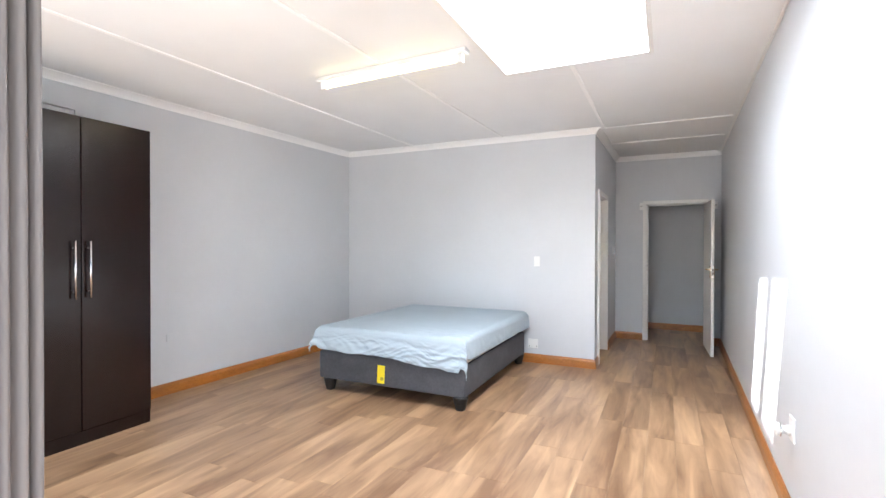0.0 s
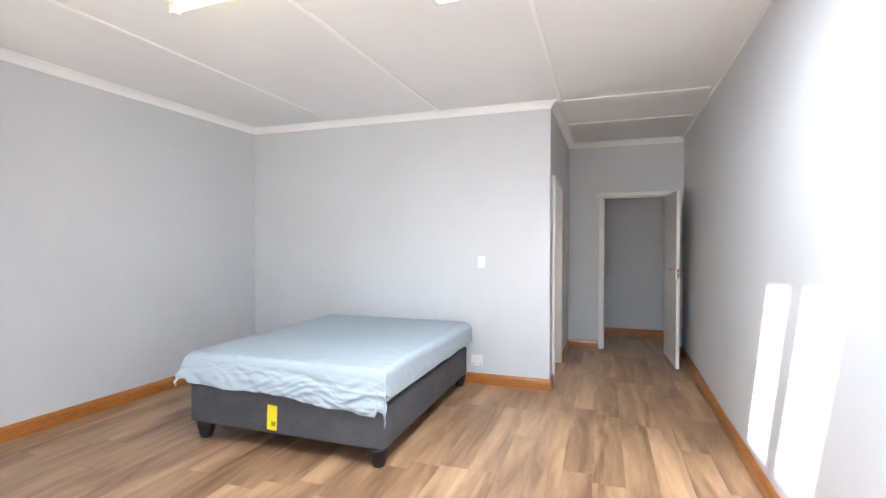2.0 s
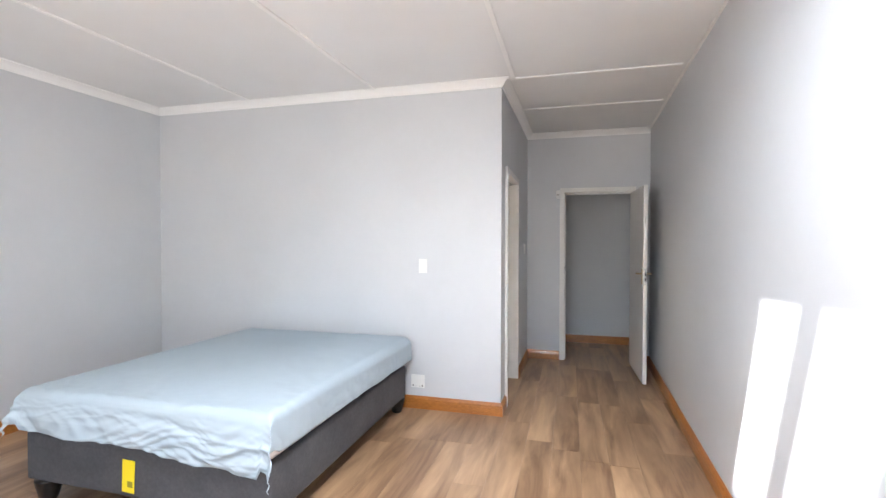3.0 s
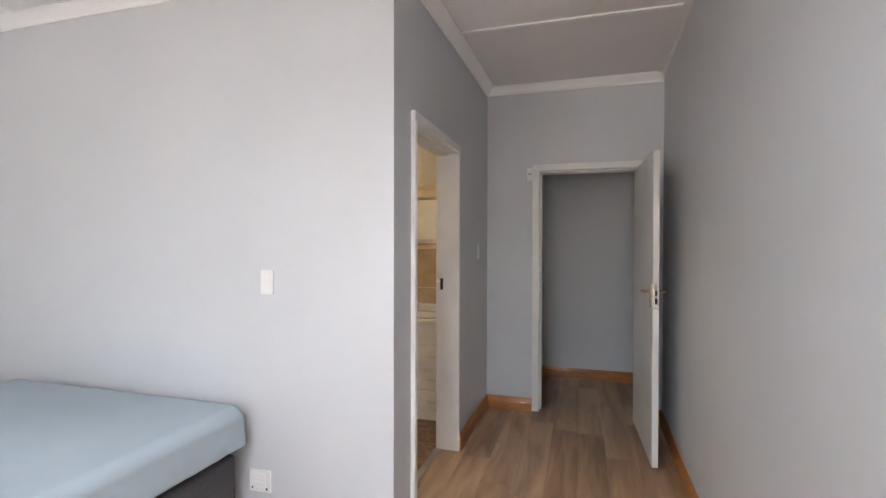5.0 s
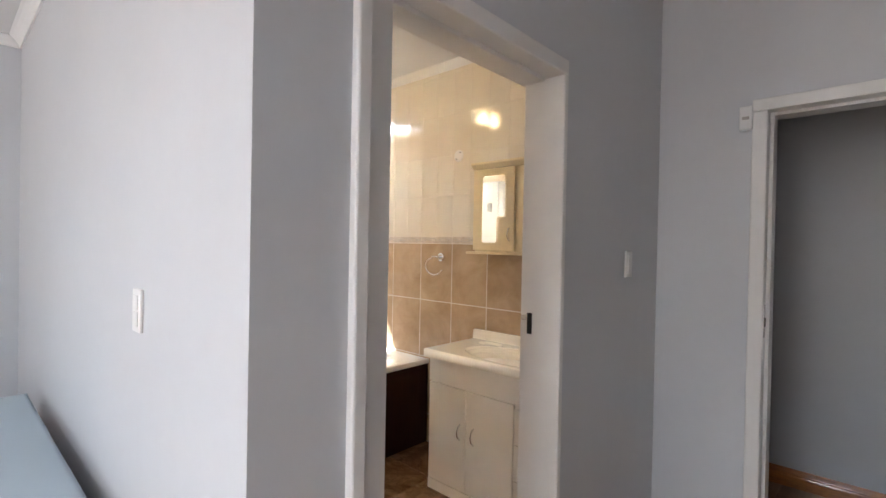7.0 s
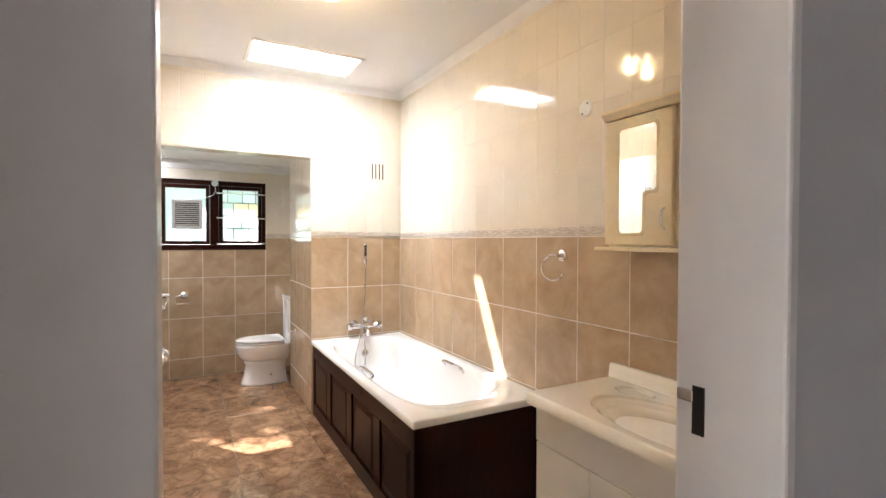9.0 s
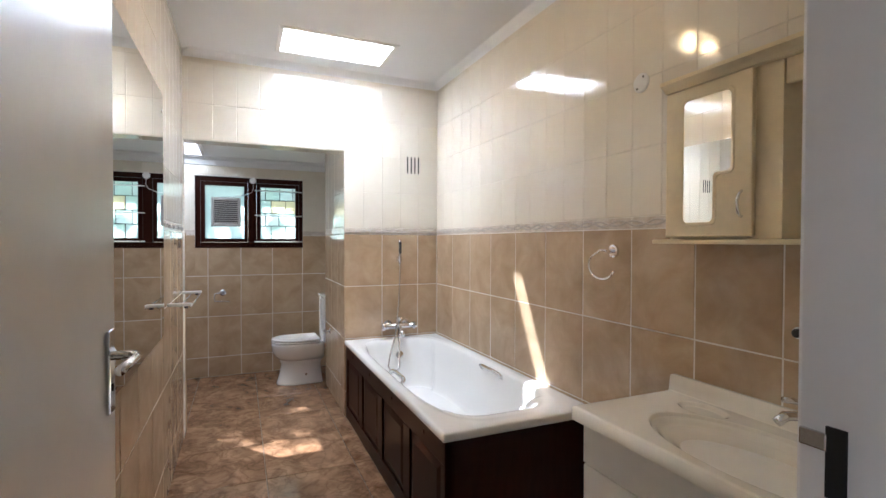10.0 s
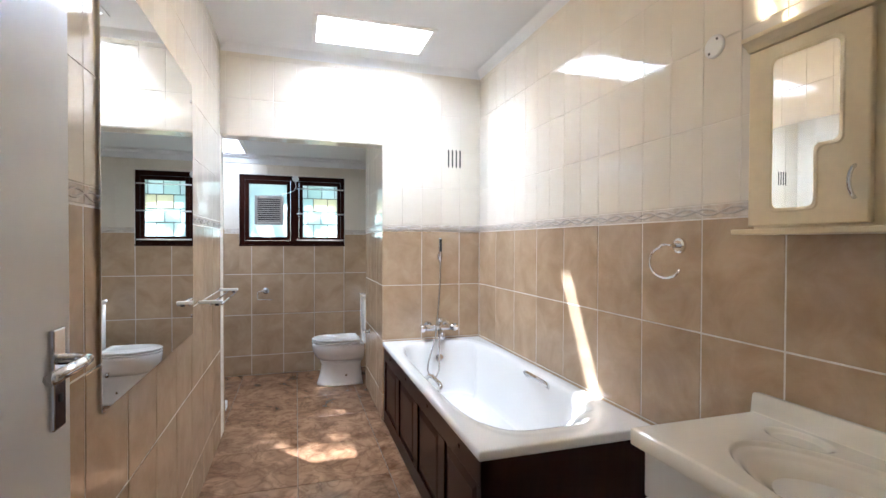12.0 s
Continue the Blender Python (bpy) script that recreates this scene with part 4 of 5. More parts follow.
for sx in (-0.07, 0.07):
    part("hinge", tube(bm_new(), [(CX + sx - 0.02, 7.0, 0.432), (CX + sx + 0.02, 7.0, 0.432)], 0.011, 10), CHROME, wc, smooth=True)
part("cistern", soft_box(bm_new(), CX - 0.18, CX + 0.165, WB, YS - 0.002, 0.40, 0.845, 0.022), WHITE_ENAMEL, wc, smooth=True)
part("cistern_lid", soft_box(bm_new(), CX - 0.19, CX + 0.172, WB - 0.008, YS - 0.002, 0.846, 0.878, 0.010), WHITE_ENAMEL, wc, smooth=True)
part("fixing_cap", lathe(bm_new(), [(0.012, 0), (0.010, 0.005), (0.004, 0.008)], pose(CX + 0.117, 6.86, 0.10, 0, 90, 0), 12), CHROME, wc)
stop = thing("stop_valve", (-5.05, YA, 0.58), "small chrome stop valve on the tiled side wall", "valve")
part("rosette", lathe(bm_new(), [(0.024, 0), (0.022, 0.006), (0.010, 0.012)], pose(-5.05, YA, 0.58, 90), 14), CHROME, stop)
part("valve_body", tube(bm_new(), [(-5.05, YA - 0.006, 0.58), (-5.05, YA - 0.045, 0.58)], 0.010, 10), CHROME, stop, smooth=True)
part("valve_knob", tube(bm_new(), [(-5.075, YA - 0.045, 0.58), (-5.025, YA - 0.045, 0.58)], 0.012, 10), CHROME, stop, smooth=True)

# vanity unit with a moulded basin top
VX0, VX1, VY0, VY1, VZ = -1.875, XB - 0.006, 7.345, YT - 0.002, 0.852
van = thing("vanity_unit", ((VX0 + VX1) / 2, 7.6, 0), "cream vanity cabinet with doors and drawers", "vanity")
part("vanity_body", box(bm_new(), VX0 + 0.025, VX1, VY0 + 0.05, VY1, 0.06, 0.80, bevel=0.002), CREAM_BOARD, van)
part("kickboard", box(bm_new(), VX0 + 0.03, VX1, VY0 + 0.055, VY1, 0.0, 0.06), CREAM_BOARD, van)
part("kick_strip", box(bm_new(), VX0 + 0.025, VX1, VY0 + 0.028, VY0 + 0.05, 0.0, 0.062, bevel=0.003), CREAM_BOARD, van)
part("fascia", box(bm_new(), VX0 + 0.025, VX1, VY0 + 0.03, VY0 + 0.05, 0.655, 0.80, bevel=0.003), CREAM_BOARD, van)


def bow(p0, p1, out, r=0.0045, depth=0.026):
    """A small bowed pull."""
    p0, p1, out = Vector(p0), Vector(p1), Vector(out)
    pts = [p0 + (p1 - p0) * s + out * (depth * math.sin(math.pi * s) ** 0.6) for s in (0, 0.08, 0.2, 0.35, 0.5, 0.65, 0.8, 0.92, 1)]
    return tube(bm_new(), pts, r, 8)


for a, b, hx in ((VX0 + 0.027, -1.562, -1.60), (-1.558, -1.235, -1.50)):
    dr = part("vanity_door", box(bm_new(), a, b, VY0 + 0.03, VY0 + 0.049, 0.066, 0.650, bevel=0.004), CREAM_BOARD, van)
    part("pull", bow((hx, VY0 + 0.03, 0.36), (hx, VY0 + 0.03, 0.45), (0, -1, 0)), CHROME, dr, "chrome bow pull", smooth=True)
for z0, z1 in ((0.066, 0.25), (0.256, 0.44), (0.446, 0.63)):
    dw = part("vanity_drawer", box(bm_new(), -1.231, VX1 - 0.004, VY0 + 0.03, VY0 + 0.049, z0, z1, bevel=0.004), CREAM_BOARD, van)
    part("drawer_panel", box(bm_new(), -1.20, VX1 - 0.035, VY0 + 0.026, VY0 + 0.03, z0 + 0.03, z1 - 0.03, bevel=0.003), CREAM_BOARD, dw)
    part("pull", bow((-1.10, VY0 + 0.026, (z0 + z1) / 2), (-1.01, VY0 + 0.026, (z0 + z1) / 2), (0, -1, 0)), CHROME, dw, smooth=True)


def basin_z(x, y):
    """A rolled lip, a shallow sloping shelf inside it, then the bowl; a scalloped soap dish joins it behind."""
    d = math.hypot((x + 1.335) / 0.37, (y - 7.567) / 0.183)
    z = VZ - 0.013 * smooth_step(1.0, 0.955, d) - 0.016 * smooth_step(0.95, 0.84, d) - 0.105 * smooth_step(0.86, 0.30, d)
    dish = math.hypot((x + 1.665) / 0.095, (y - 7.738) / 0.058)
    z = min(z, VZ - 0.013 * smooth_step(1.0, 0.72, dish))
    edge = min(x - VX0, VX1 + 1 - x, y - VY0)
    z -= 0.005 * (1 - smooth_step(0, 0.008, edge))
    return z + 0.062 * smooth_step(YT - 0.030, YT - 0.020, y)


top = tagged(part("washbasin", height_field(bm_new(), VX0, VX1, VY0, VY1, basin_z, 300, 170, 0.802), CREAM_ENAMEL, smooth=True), "glossy cream moulded basin top with raised back edge", "basin")
tap = thing("basin_tap", (-1.335, 7.745, VZ), "chrome single lever basin mixer tap", "tap")
part("tap_body", lathe(bm_new(), [(0.030, 0.0), (0.028, 0.006), (0.022, 0.012), (0.021, 0.07), (0.024, 0.078), (0.024, 0.10), (0.012, 0.108)], pose(-1.335, 7.765, VZ - 0.004), 20), CHROME, tap, smooth=True)
part("spout", tube(bm_new(), [(-1.335, 7.765, 0.915), (-1.345, 7.72, 0.940), (-1.355, 7.67, 0.945), (-1.36, 7.645, 0.930)], 0.014, 12), CHROME, tap, smooth=True)
part("tap_lever", tube(bm_new(), [(-1.335, 7.765, 0.955), (-1.342, 7.74, 0.972), (-1.352, 7.70, 0.985), (-1.360, 7.67, 0.99)], 0.009, 10), CHROME, tap, smooth=True)
part("waste", lathe(bm_new(), [(0.028, 0), (0.026, 0.004), (0.006, 0.005)], pose(-1.36, 7.62, basin_z(-1.36, 7.62) + 0.001), 18), CHROME, top)

# mirror-doored wall cabinet
cab = thing("bathroom_cabinet", (-1.45, 7.77, 1.45), "ivory painted wall cabinet with mirrored doors", "cabinet")
CY = 7.70
part("cabinet_shelf", box(bm_new(), -1.83, -1.03, CY - 0.03, YT - 0.002, 1.428, 1.444, bevel=0.004), IVORY_PAINT, cab)
for x0, x1 in ((-1.795, -1.402), (-1.10, -1.05)):
    part("cabinet_side", box(bm_new(), x0, x1, CY + 0.022, YT - 0.002, 1.445, 1.975, bevel=0.002), IVORY_PAINT, cab)
part("cabinet_back", box(bm_new(), -1.402, -1.10, YT - 0.02, YT - 0.002, 1.445, 1.975), IVORY_PAINT, cab)
part("back_mirror", box(bm_new(), -1.385, -1.115, YT - 0.023, YT - 0.0202, 1.46, 1.885), MIRROR, cab, "mirror glass")
part("valance", box(bm_new(), -1.402, -1.10, CY + 0.03, CY + 0.05, 1.90, 1.975, bevel=0.002), IVORY_PAINT, cab)
bm = bm_new()
CROWN = [(0, 2.012), (0.05, 2.012), (0.048, 2.0), (0.03, 1.988), (0.02, 1.976), (0, 1.976)]
run_profile(bm, (-1.80, CY + 0.02), (-1.04, CY + 0.02), (0, -1), CROWN)
part("crown", bm, IVORY_PAINT, cab)
part("crown_top", box(bm_new(), -1.80, -1.04, CY + 0.0205, YT - 0.002, 1.976, 2.010), IVORY_PAINT, cab)
dx0, dx1, dz0, dz1 = -1.797, -1.478, 1.452, 1.972
door = part("cabinet_door", box(bm_new(), dx0, dx1, CY, CY + 0.02, dz0, dz1, bevel=0.005), IVORY_PAINT, cab)


def notched(inset, y):
    """The door mirror's outline: a rounded oblong with its lower corner cut away round the handle."""
    a, b, c, d = dx0 + 0.075 + inset, dx1 - 0.065 - inset, dz0 + 0.048 + inset, dz1 - 0.045 - inset
    nx, nz, r = b - 0.062, c + 0.165, 0.018
    pts = []
    for cx, cz, a0, turn in ((a + r, c + r, 180, 1), (nx - r, c + r, 270, 1), (nx + r, nz - r, 180, -1), (b - r, nz + r, 270, 1), (b - r, d - r, 0, 1), (a + r, d - r, 90, 1)):
        for k in range(5):
            t = radians(a0 + turn * 90 * k / 4)
            pts.append((cx + r * math.cos(t), y, cz + r * math.sin(t)))
    return pts


bm = bm_new()
vs = [bm.verts.new(p) for p in notched(0.0, CY - 0.0015)]
bm.faces.new(vs)
bmesh.ops.recalc_face_normals(bm, faces=bm.faces)
for f in bm.faces:
    if f.normal.y > 0:
        f.normal_flip()
part("door_mirror", bm, MIRROR, door, "notched mirror glass")
bm = bm_new()
o, i_ = [bm.verts.new(p) for p in notched(-0.006, CY - 0.003)], [bm.verts.new(p) for p in notched(0.002, CY - 0.0022)]
w = [bm.verts.new(p) for p in notched(-0.009, CY + 0.0)]
k = len(o)
for q in range(k):
    bm.faces.new((o[q], o[(q + 1) % k], i_[(q + 1) % k], i_[q]))
    bm.faces.new((w[q], w[(q + 1) % k], o[(q + 1) % k], o[q]))
part("mirror_bead", bm, IVORY_PAINT, door)
part("pull", bow((-1.510, CY, 1.515), (-1.510, CY, 1.595), (0, -1, 0), 0.005, 0.022), CHROME, door, "chrome bow pull", smooth=True)

# long mirror on the side wall
lm = thing("wall_mirror", (-2.78, YM, 0.93), "large frameless mirror screwed to the tiled wall", "mirror")
part("mirror_glass", box(bm_new(), -3.37, -2.19, YM + 0.004, YM + 0.010, 0.935, 2.19, bevel=0.001), MIRROR, lm)
for x in (-3.335, -2.225):
    for z in (1.03, 2.10):
        part("screw", lathe(bm_new(), [(0.008, 0), (0.007, 0.003), (0.002, 0.004)], pose(x, YM + 0.010, z, -90), 12), CHROME, lm)

# rings, rails, caps and vents
ring = thing("towel_ring", (-2.2, YT, 1.39), "open chrome towel ring on a tan tile", "towel ring")
part("rosette", lathe(bm_new(), [(0.030, 0), (0.030, 0.012), (0.022, 0.016)], pose(-2.205, YT, 1.392, 90), 20), CHROME, ring)
part("stem", tube(bm_new(), [(-2.205, YT - 0.012, 1.392), (-2.205, YT - 0.05, 1.392)], 0.008, 10), CHROME, ring)
arc = [(-2.205, YT - 0.048, 1.394), (-2.25, YT - 0.05, 1.396)] + [(-2.235 + 0.085 * math.cos(radians(t)), YT - 0.05, 1.325 + 0.062 * math.sin(radians(t))) for t in range(110, 345, 12)]
part("hoop", tube(bm_new(), arc, 0.0055, 8), CHROME, ring, smooth=True)
roll = thing("toilet_roll_holder", (XW, 6.085, 0.88), "small chrome toilet roll holder", "roll holder")
part("rosette", lathe(bm_new(), [(0.034, 0), (0.034, 0.012), (0.024, 0.018)], pose(XW, 6.085, 0.885, 0, 90, 0), 18), CHROME, roll)
part("arm", tube(bm_new(), [(XW + 0.012, 6.085, 0.885), (XW + 0.06, 6.085, 0.885), (XW + 0.062, 6.05, 0.885), (XW + 0.062, 6.01, 0.88), (XW + 0.062, 6.005, 0.84), (XW + 0.062, 6.01, 0.80), (XW + 0.062, 6.06, 0.797), (XW + 0.062, 6.15, 0.797)], 0.0075, 8), CHROME, roll, smooth=True)
shelf = thing("towel_rack", (-3.7, YM, 1.1), "white and chrome two bar towel rack", "towel rack")
for x in (-3.55, -4.26):
    part("rack_arm", box(bm_new(), x - 0.011, x + 0.011, YM + 0.002, YM + 0.125, 1.062, 1.080, bevel=0.005), WHITE_GLOSS, shelf, "white bracket")
    part("rack_cap", box(bm_new(), x - 0.008, x + 0.008, YM + 0.085, YM + 0.105, 1.050, 1.062, bevel=0.002), BLACK_PLASTIC, shelf)
for y, z in ((YM + 0.06, 1.056), (YM + 0.118, 1.056)):
    part("rack_bar", tube(bm_new(), [(-3.55, y, z), (-4.26, y, z)], 0.006, 8), CHROME, shelf, smooth=True)
cap = thing("cover_plate", (-2.055, YT, 2.117), "round white cover plate with two screws", "cover plate")
part("disc", lathe(bm_new(), [(0.042, 0), (0.042, 0.004), (0.036, 0.008), (0.01, 0.009)], pose(-2.055, YT, 2.117, 90), 24), WHITE_PLASTIC, cap)
for dz in (-0.028, 0.028):
    part("screw", lathe(bm_new(), [(0.005, 0.0085), (0.004, 0.0105)], pose(-2.055 + dz * 0.6, YT, 2.117 + dz * 0.8, 90), 8), HOLE_AND_SCREW_BLACK, cap)
# thin black strips on the tiles; the slots' inner shade is put into the colour
for k in range(4):
    structure("vent_slot", box(bm_new(), XF - 0.004, XF + 0.0025, 7.568 + 0.033 * k, 7.579 + 0.033 * k, 2.015, 2.155), DARK_GAP, "dark narrow vent slot in a tiled wall", "vent")
hook = thing("robe_hook", (-1.395, YT, 1.16), "small dark and white wall fitting above the basin", "wall fitting")
part("fitting_plate", box(bm_new(), -1.414, -1.376, YT - 0.016, YT - 0.002, 1.130, 1.195, bevel=0.004), WHITE_PLASTIC, hook)
part("fitting_neck", lathe(bm_new(), [(0.017, 0), (0.015, 0.03), (0.018, 0.034)], pose(-1.395, YT - 0.016, 1.163, 90), 14), WHITE_PLASTIC, hook)
part("fitting_peg", lathe(bm_new(), [(0.014, 0), (0.013, 0.012), (0.008, 0.015)], pose(-1.395, YT - 0.050, 1.163, 90), 12), BLACK_PLASTIC, hook)

# ceiling lamp with warm bulbs
cl = thing("ceiling_lamp", (-2.71, 6.675, BCEIL), "round ceiling lamp with two warm bulbs", "ceiling light")
part("lamp_plate", lathe(bm_new(), [(0.21, 0), (0.205, -0.018), (0.06, -0.028)], pose(-2.71, 6.675, BCEIL), 28), WHITE_GLOSS, cl)
for y in (6.585, 6.765):
    part("bulb", lathe(bm_new(), [(0.014, 0), (0.016, -0.018), (0.034, -0.04), (0.043, -0.062), (0.036, -0.088), (0.018, -0.102), (0.006, -0.105)], pose(-2.71, y, BCEIL - 0.022), 16), LAMP_BULB, cl, "lit warm bulb", smooth=True)
dl = thing("downlight", (-4.75, 6.55, ACEIL), "small round recessed downlight in the alcove", "downlight")
part("bezel", lathe(bm_new(), [(0.045, 0), (0.045, -0.006), (0.034, -0.008)], pose(-4.75, 6.55, ACEIL), 20), WHITE_GLOSS, dl)
part("lens", lathe(bm_new(), [(0.033, -0.0082), (0.030, -0.010)], pose(-4.75, 6.55, ACEIL), 18), LAMP_SPOT, dl)

# window with leaded glass, an extractor fan and burglar bars
win = thing("window_1", (XW - 0.06, 6.365, WIN_Z[0]), "dark mahogany window with leaded obscured glass", "window", kind="structure")
wx0, wx1 = XW - 0.085, XW - 0.025
y0, y1, z0, z1 = WIN_Y[0], WIN_Y[1], WIN_Z[0], WIN_Z[1]
for a, b, c, d in ((y0, y0 + 0.05, z0, z1), (y1 - 0.04, y1, z0, z1), (y0 + 0.05, y1 - 0.04, z0, z0 + 0.045), (y0 + 0.05, y1 - 0.04, z1 - 0.05, z1), (6.335, 6.42, z0 + 0.045, z1 - 0.05)):
    part("window_frame", box(bm_new(), wx0, wx1, a, b, c, d, bevel=0.004), MAHOGANY, win)
SASH = ((y0 + 0.052, 6.333), (6.422, y1 - 0.042))
for a, b in SASH:
    for p, q, r, s in ((a, a + 0.04, z0 + 0.047, z1 - 0.052), (b - 0.036, b, z0 + 0.047, z1 - 0.052), (a + 0.04, b - 0.036, z0 + 0.047, z0 + 0.085), (a + 0.04, b - 0.036, z1 - 0.092, z1 - 0.052)):
        part("sash", box(bm_new(), wx0 + 0.012, wx1 - 0.008, p, q, r, s, bevel=0.003), MAHOGANY, win)
part("window_sill", box(bm_new(), wx1, XW + 0.004, y0, y1, z0 - 0.012, z0 + 0.004, bevel=0.003), MAHOGANY, win)
GX = wx0 + 0.026
a, b, c, d = SASH[0][0] + 0.04, SASH[0][1] - 0.036, z0 + 0.085, z1 - 0.092
pane = part("pane", box(bm_new(), GX, GX + 0.004, a, b, c, d), FROSTED, win, "obscured glass pane")
pane.visible_shadow = False
a, b = SASH[1][0] + 0.04, SASH[1][1] - 0.036
wd, ht, nr = b - a, d - c, 4
for r in range(nr):
    zt, zb = d - ht * r / nr, d - ht * (r + 1) / nr
    cuts = ((0.0, 0.14, 0.55, 0.93, 1.0), (0.0, 0.30, 0.72, 1.0), (0.0, 0.14, 0.52, 1.0), (0.0, 0.30, 0.72, 1.0))[r]
    for k, (p, q) in enumerate(zip(cuts, cuts[1:])):
        mat = YELLOW_PANE if (r, k) in ((1, 1), (1, 2)) else GREEN_PANE if (r + k) % 3 == 1 else FROSTED
        g = part("lead_pane", box(bm_new(), GX, GX + 0.004, a + wd * p + 0.001, a + wd * q - 0.001, zb + 0.001, zt - 0.001), mat, win)
        g.visible_shadow = False
        if q < 1:
            part("came", box(bm_new(), GX - 0.002, GX + 0.007, a + wd * q - 0.003, a + wd * q + 0.003, zb, zt), LEAD, win)
    if r:
        part("came", box(bm_new(), GX - 0.0025, GX + 0.0075, a, b, zt - 0.003, zt + 0.003), LEAD, win)
for z in (1.425, 1.71, 1.98):
    part("burglar_bar", tube(bm_new(), [(wx1 + 0.008, 6.40, z), (wx1 + 0.008, 6.895, z)], 0.006, 8), WHITE_GLOSS, win, "thin white burglar bar", smooth=True)
fan = thing("extractor_fan", (GX + 0.03, 6.118, 1.74), "square grey louvred extractor fan in a pane", "extractor fan")
fy0, fy1, fz0, fz1 = 5.975, 6.262, 1.585, 1.895
FXF = GX + 0.055
bm = bm_new()
box(bm, GX + 0.005, FXF - 0.012, fy0 + 0.01, fy1 - 0.01, fz0 + 0.01, fz1 - 0.01, bevel=0.004)
part("fan_body", bm, DARK_GAP, fan)
for p, q, r, s in ((fy0, fy0 + 0.03, fz0, fz1), (fy1 - 0.03, fy1, fz0, fz1), (fy0 + 0.03, fy1 - 0.03, fz0, fz0 + 0.035), (fy0 + 0.03, fy1 - 0.03, fz1 - 0.035, fz1)):
    part("fan_frame", box(bm_new(), FXF - 0.03, FXF + 0.004, p, q, r, s, bevel=0.008), FAN_GREY, fan)
for k in range(11):
    z = fz0 + 0.045 + k * 0.0215
    part("fan_slat", box(bm_new(), FXF - 0.012, FXF - 0.002, fy0 + 0.03, fy1 - 0.03, z - 0.0050, z + 0.0050), FAN_GREY, fan)
jb = thing("junction_box", (XW - 0.02, 6.385, 2.08), "round white cable box on the window frame", "cable box")
part("box_disc", lathe(bm_new(), [(0.034, 0), (0.034, 0.02), (0.028, 0.028)], pose(wx1, 6.385, 2.085, 0, 90, 0), 18), WHITE_PLASTIC, jb)
part("cable", tube(bm_new(), [(wx1 + 0.012, 6.385, 2.06), (wx1 + 0.014, 6.39, 2.0), (wx1 + 0.012, 6.37, 1.955), (wx1 + 0.010, 6.30, 1.925), (wx1 + 0.006, 6.20, 1.905), (wx1 - 0.0, 6.13, 1.892)], 0.0035, 6), WHITE_PLASTIC, jb, smooth=True)

# edge of the shower screen in the alcove
sc = thing("shower_screen", (-4.75, 5.83, 0), "narrow white edge of a shower screen", "shower screen")
part("post", box(bm_new(), -5.006, -4.994, 5.803, 5.813, 0.02, 2.0, bevel=0.003), FAN_GREY, sc)
part("screen_foot", box(bm_new(), -5.05, -4.95, 5.785, 5.835, 0.0, 0.06, bevel=0.008), WHITE_PLASTIC, sc)


# ---- unseen tree added beyond the alcove, so its leaves break up the sun ----
tree = thing("tree", (-7.6, 4.2, -0.14), "leafy green tree added unseen to break up the sun", "tree")
part("trunk", loft(bm_new(), [[(-7.6 + lean * z + r * math.cos(a), 4.2 + 0.05 * z + r * math.sin(a), z) for a in [k * math.pi / 5 for k in range(10)]] for z, r, lean in ((-0.14, 0.17, 0), (0.6, 0.13, 0.02), (1.8, 0.11, 0.04), (3.0, 0.085, 0.06), (3.9, 0.06, 0.08))]), BARK, tree, smooth=True)
trng = random.Random(11)
clumps = []
for k in range(13):
    c = Vector((trng.uniform(-7.5, -5.6), trng.uniform(3.9, 5.4), trng.uniform(3.6, 5.0)))
    clumps.append(c)
    part("limb", tube(bm_new(), [(-7.4, 4.35, 3.0 + 0.08 * k), Vector((-7.3, 4.4, 3.5)).lerp(c, 0.5) + Vector((0, 0, 0.15)), c], 0.02, 6), BARK, tree)
verts, faces = [], []
for k in range(2400):
    c = trng.choice(clumps)
    p = c + Vector((trng.gauss(0, 0.21), trng.gauss(0, 0.21), trng.gauss(0, 0.2)))
    r = Euler([trng.uniform(-0.9, 0.9), trng.uniform(-0.9, 0.9), trng.uniform(0, 6.3)]).to_matrix()
    n0, s = len(verts), trng.uniform(0.045, 0.08)
    for q in ((-1, 0, 0), (0, -0.42, 0.05), (1, 0, -0.08), (0, 0.42, 0.05)):
        verts.append(p + r @ (Vector(q) * s))
    faces.append((n0, n0 + 1, n0 + 2, n0 + 3))
me = bpy.data.meshes.new("crown")
me.from_pydata(verts, [], faces)
me.materials.append(LEAF)
crown = new("crown", me)
crown.parent = tree
crown.matrix_parent_inverse = tree.matrix_world.inverted()


# ---- pieces of floors and walls ----
MESHES = {}


def piece(name, sx, sy, sz, mat, m, parent, bevel=0.0015):
    """One bevelled slab of that size, centred, its face up +z; alike slabs share a mesh."""
    key = (name, round(sx, 4), round(sy, 4), round(sz, 4), mat.name)
    if key not in MESHES:
        a, b, c, e = sx / 2, sy / 2, sz / 2, bevel
        v = [(-a, -b, -c), (a, -b, -c), (a, b, -c), (-a, b, -c), (-a, -b, c - e), (a, -b, c - e), (a, b, c - e), (-a, b, c - e), (-a + e, -b + e, c), (a - e, -b + e, c), (a - e, b - e, c), (-a + e, b - e, c)]
        f = [(0, 3, 2, 1), (8, 9, 10, 11)]
        for i in range(4):
            j = (i + 1) % 4
            f += [(i, j, j + 4, i + 4), (i + 4, j + 4, j + 8, i + 8)]
        me = bpy.data.meshes.new(name)
        me.from_pydata(v, [], f)
        me.materials.append(mat)
        MESHES[key] = me
    ob = new(name, MESHES[key])
    ob.matrix_world = m
    ob.parent = parent
    return ob


def parent_of(name):
    return bpy.data.objects[name]


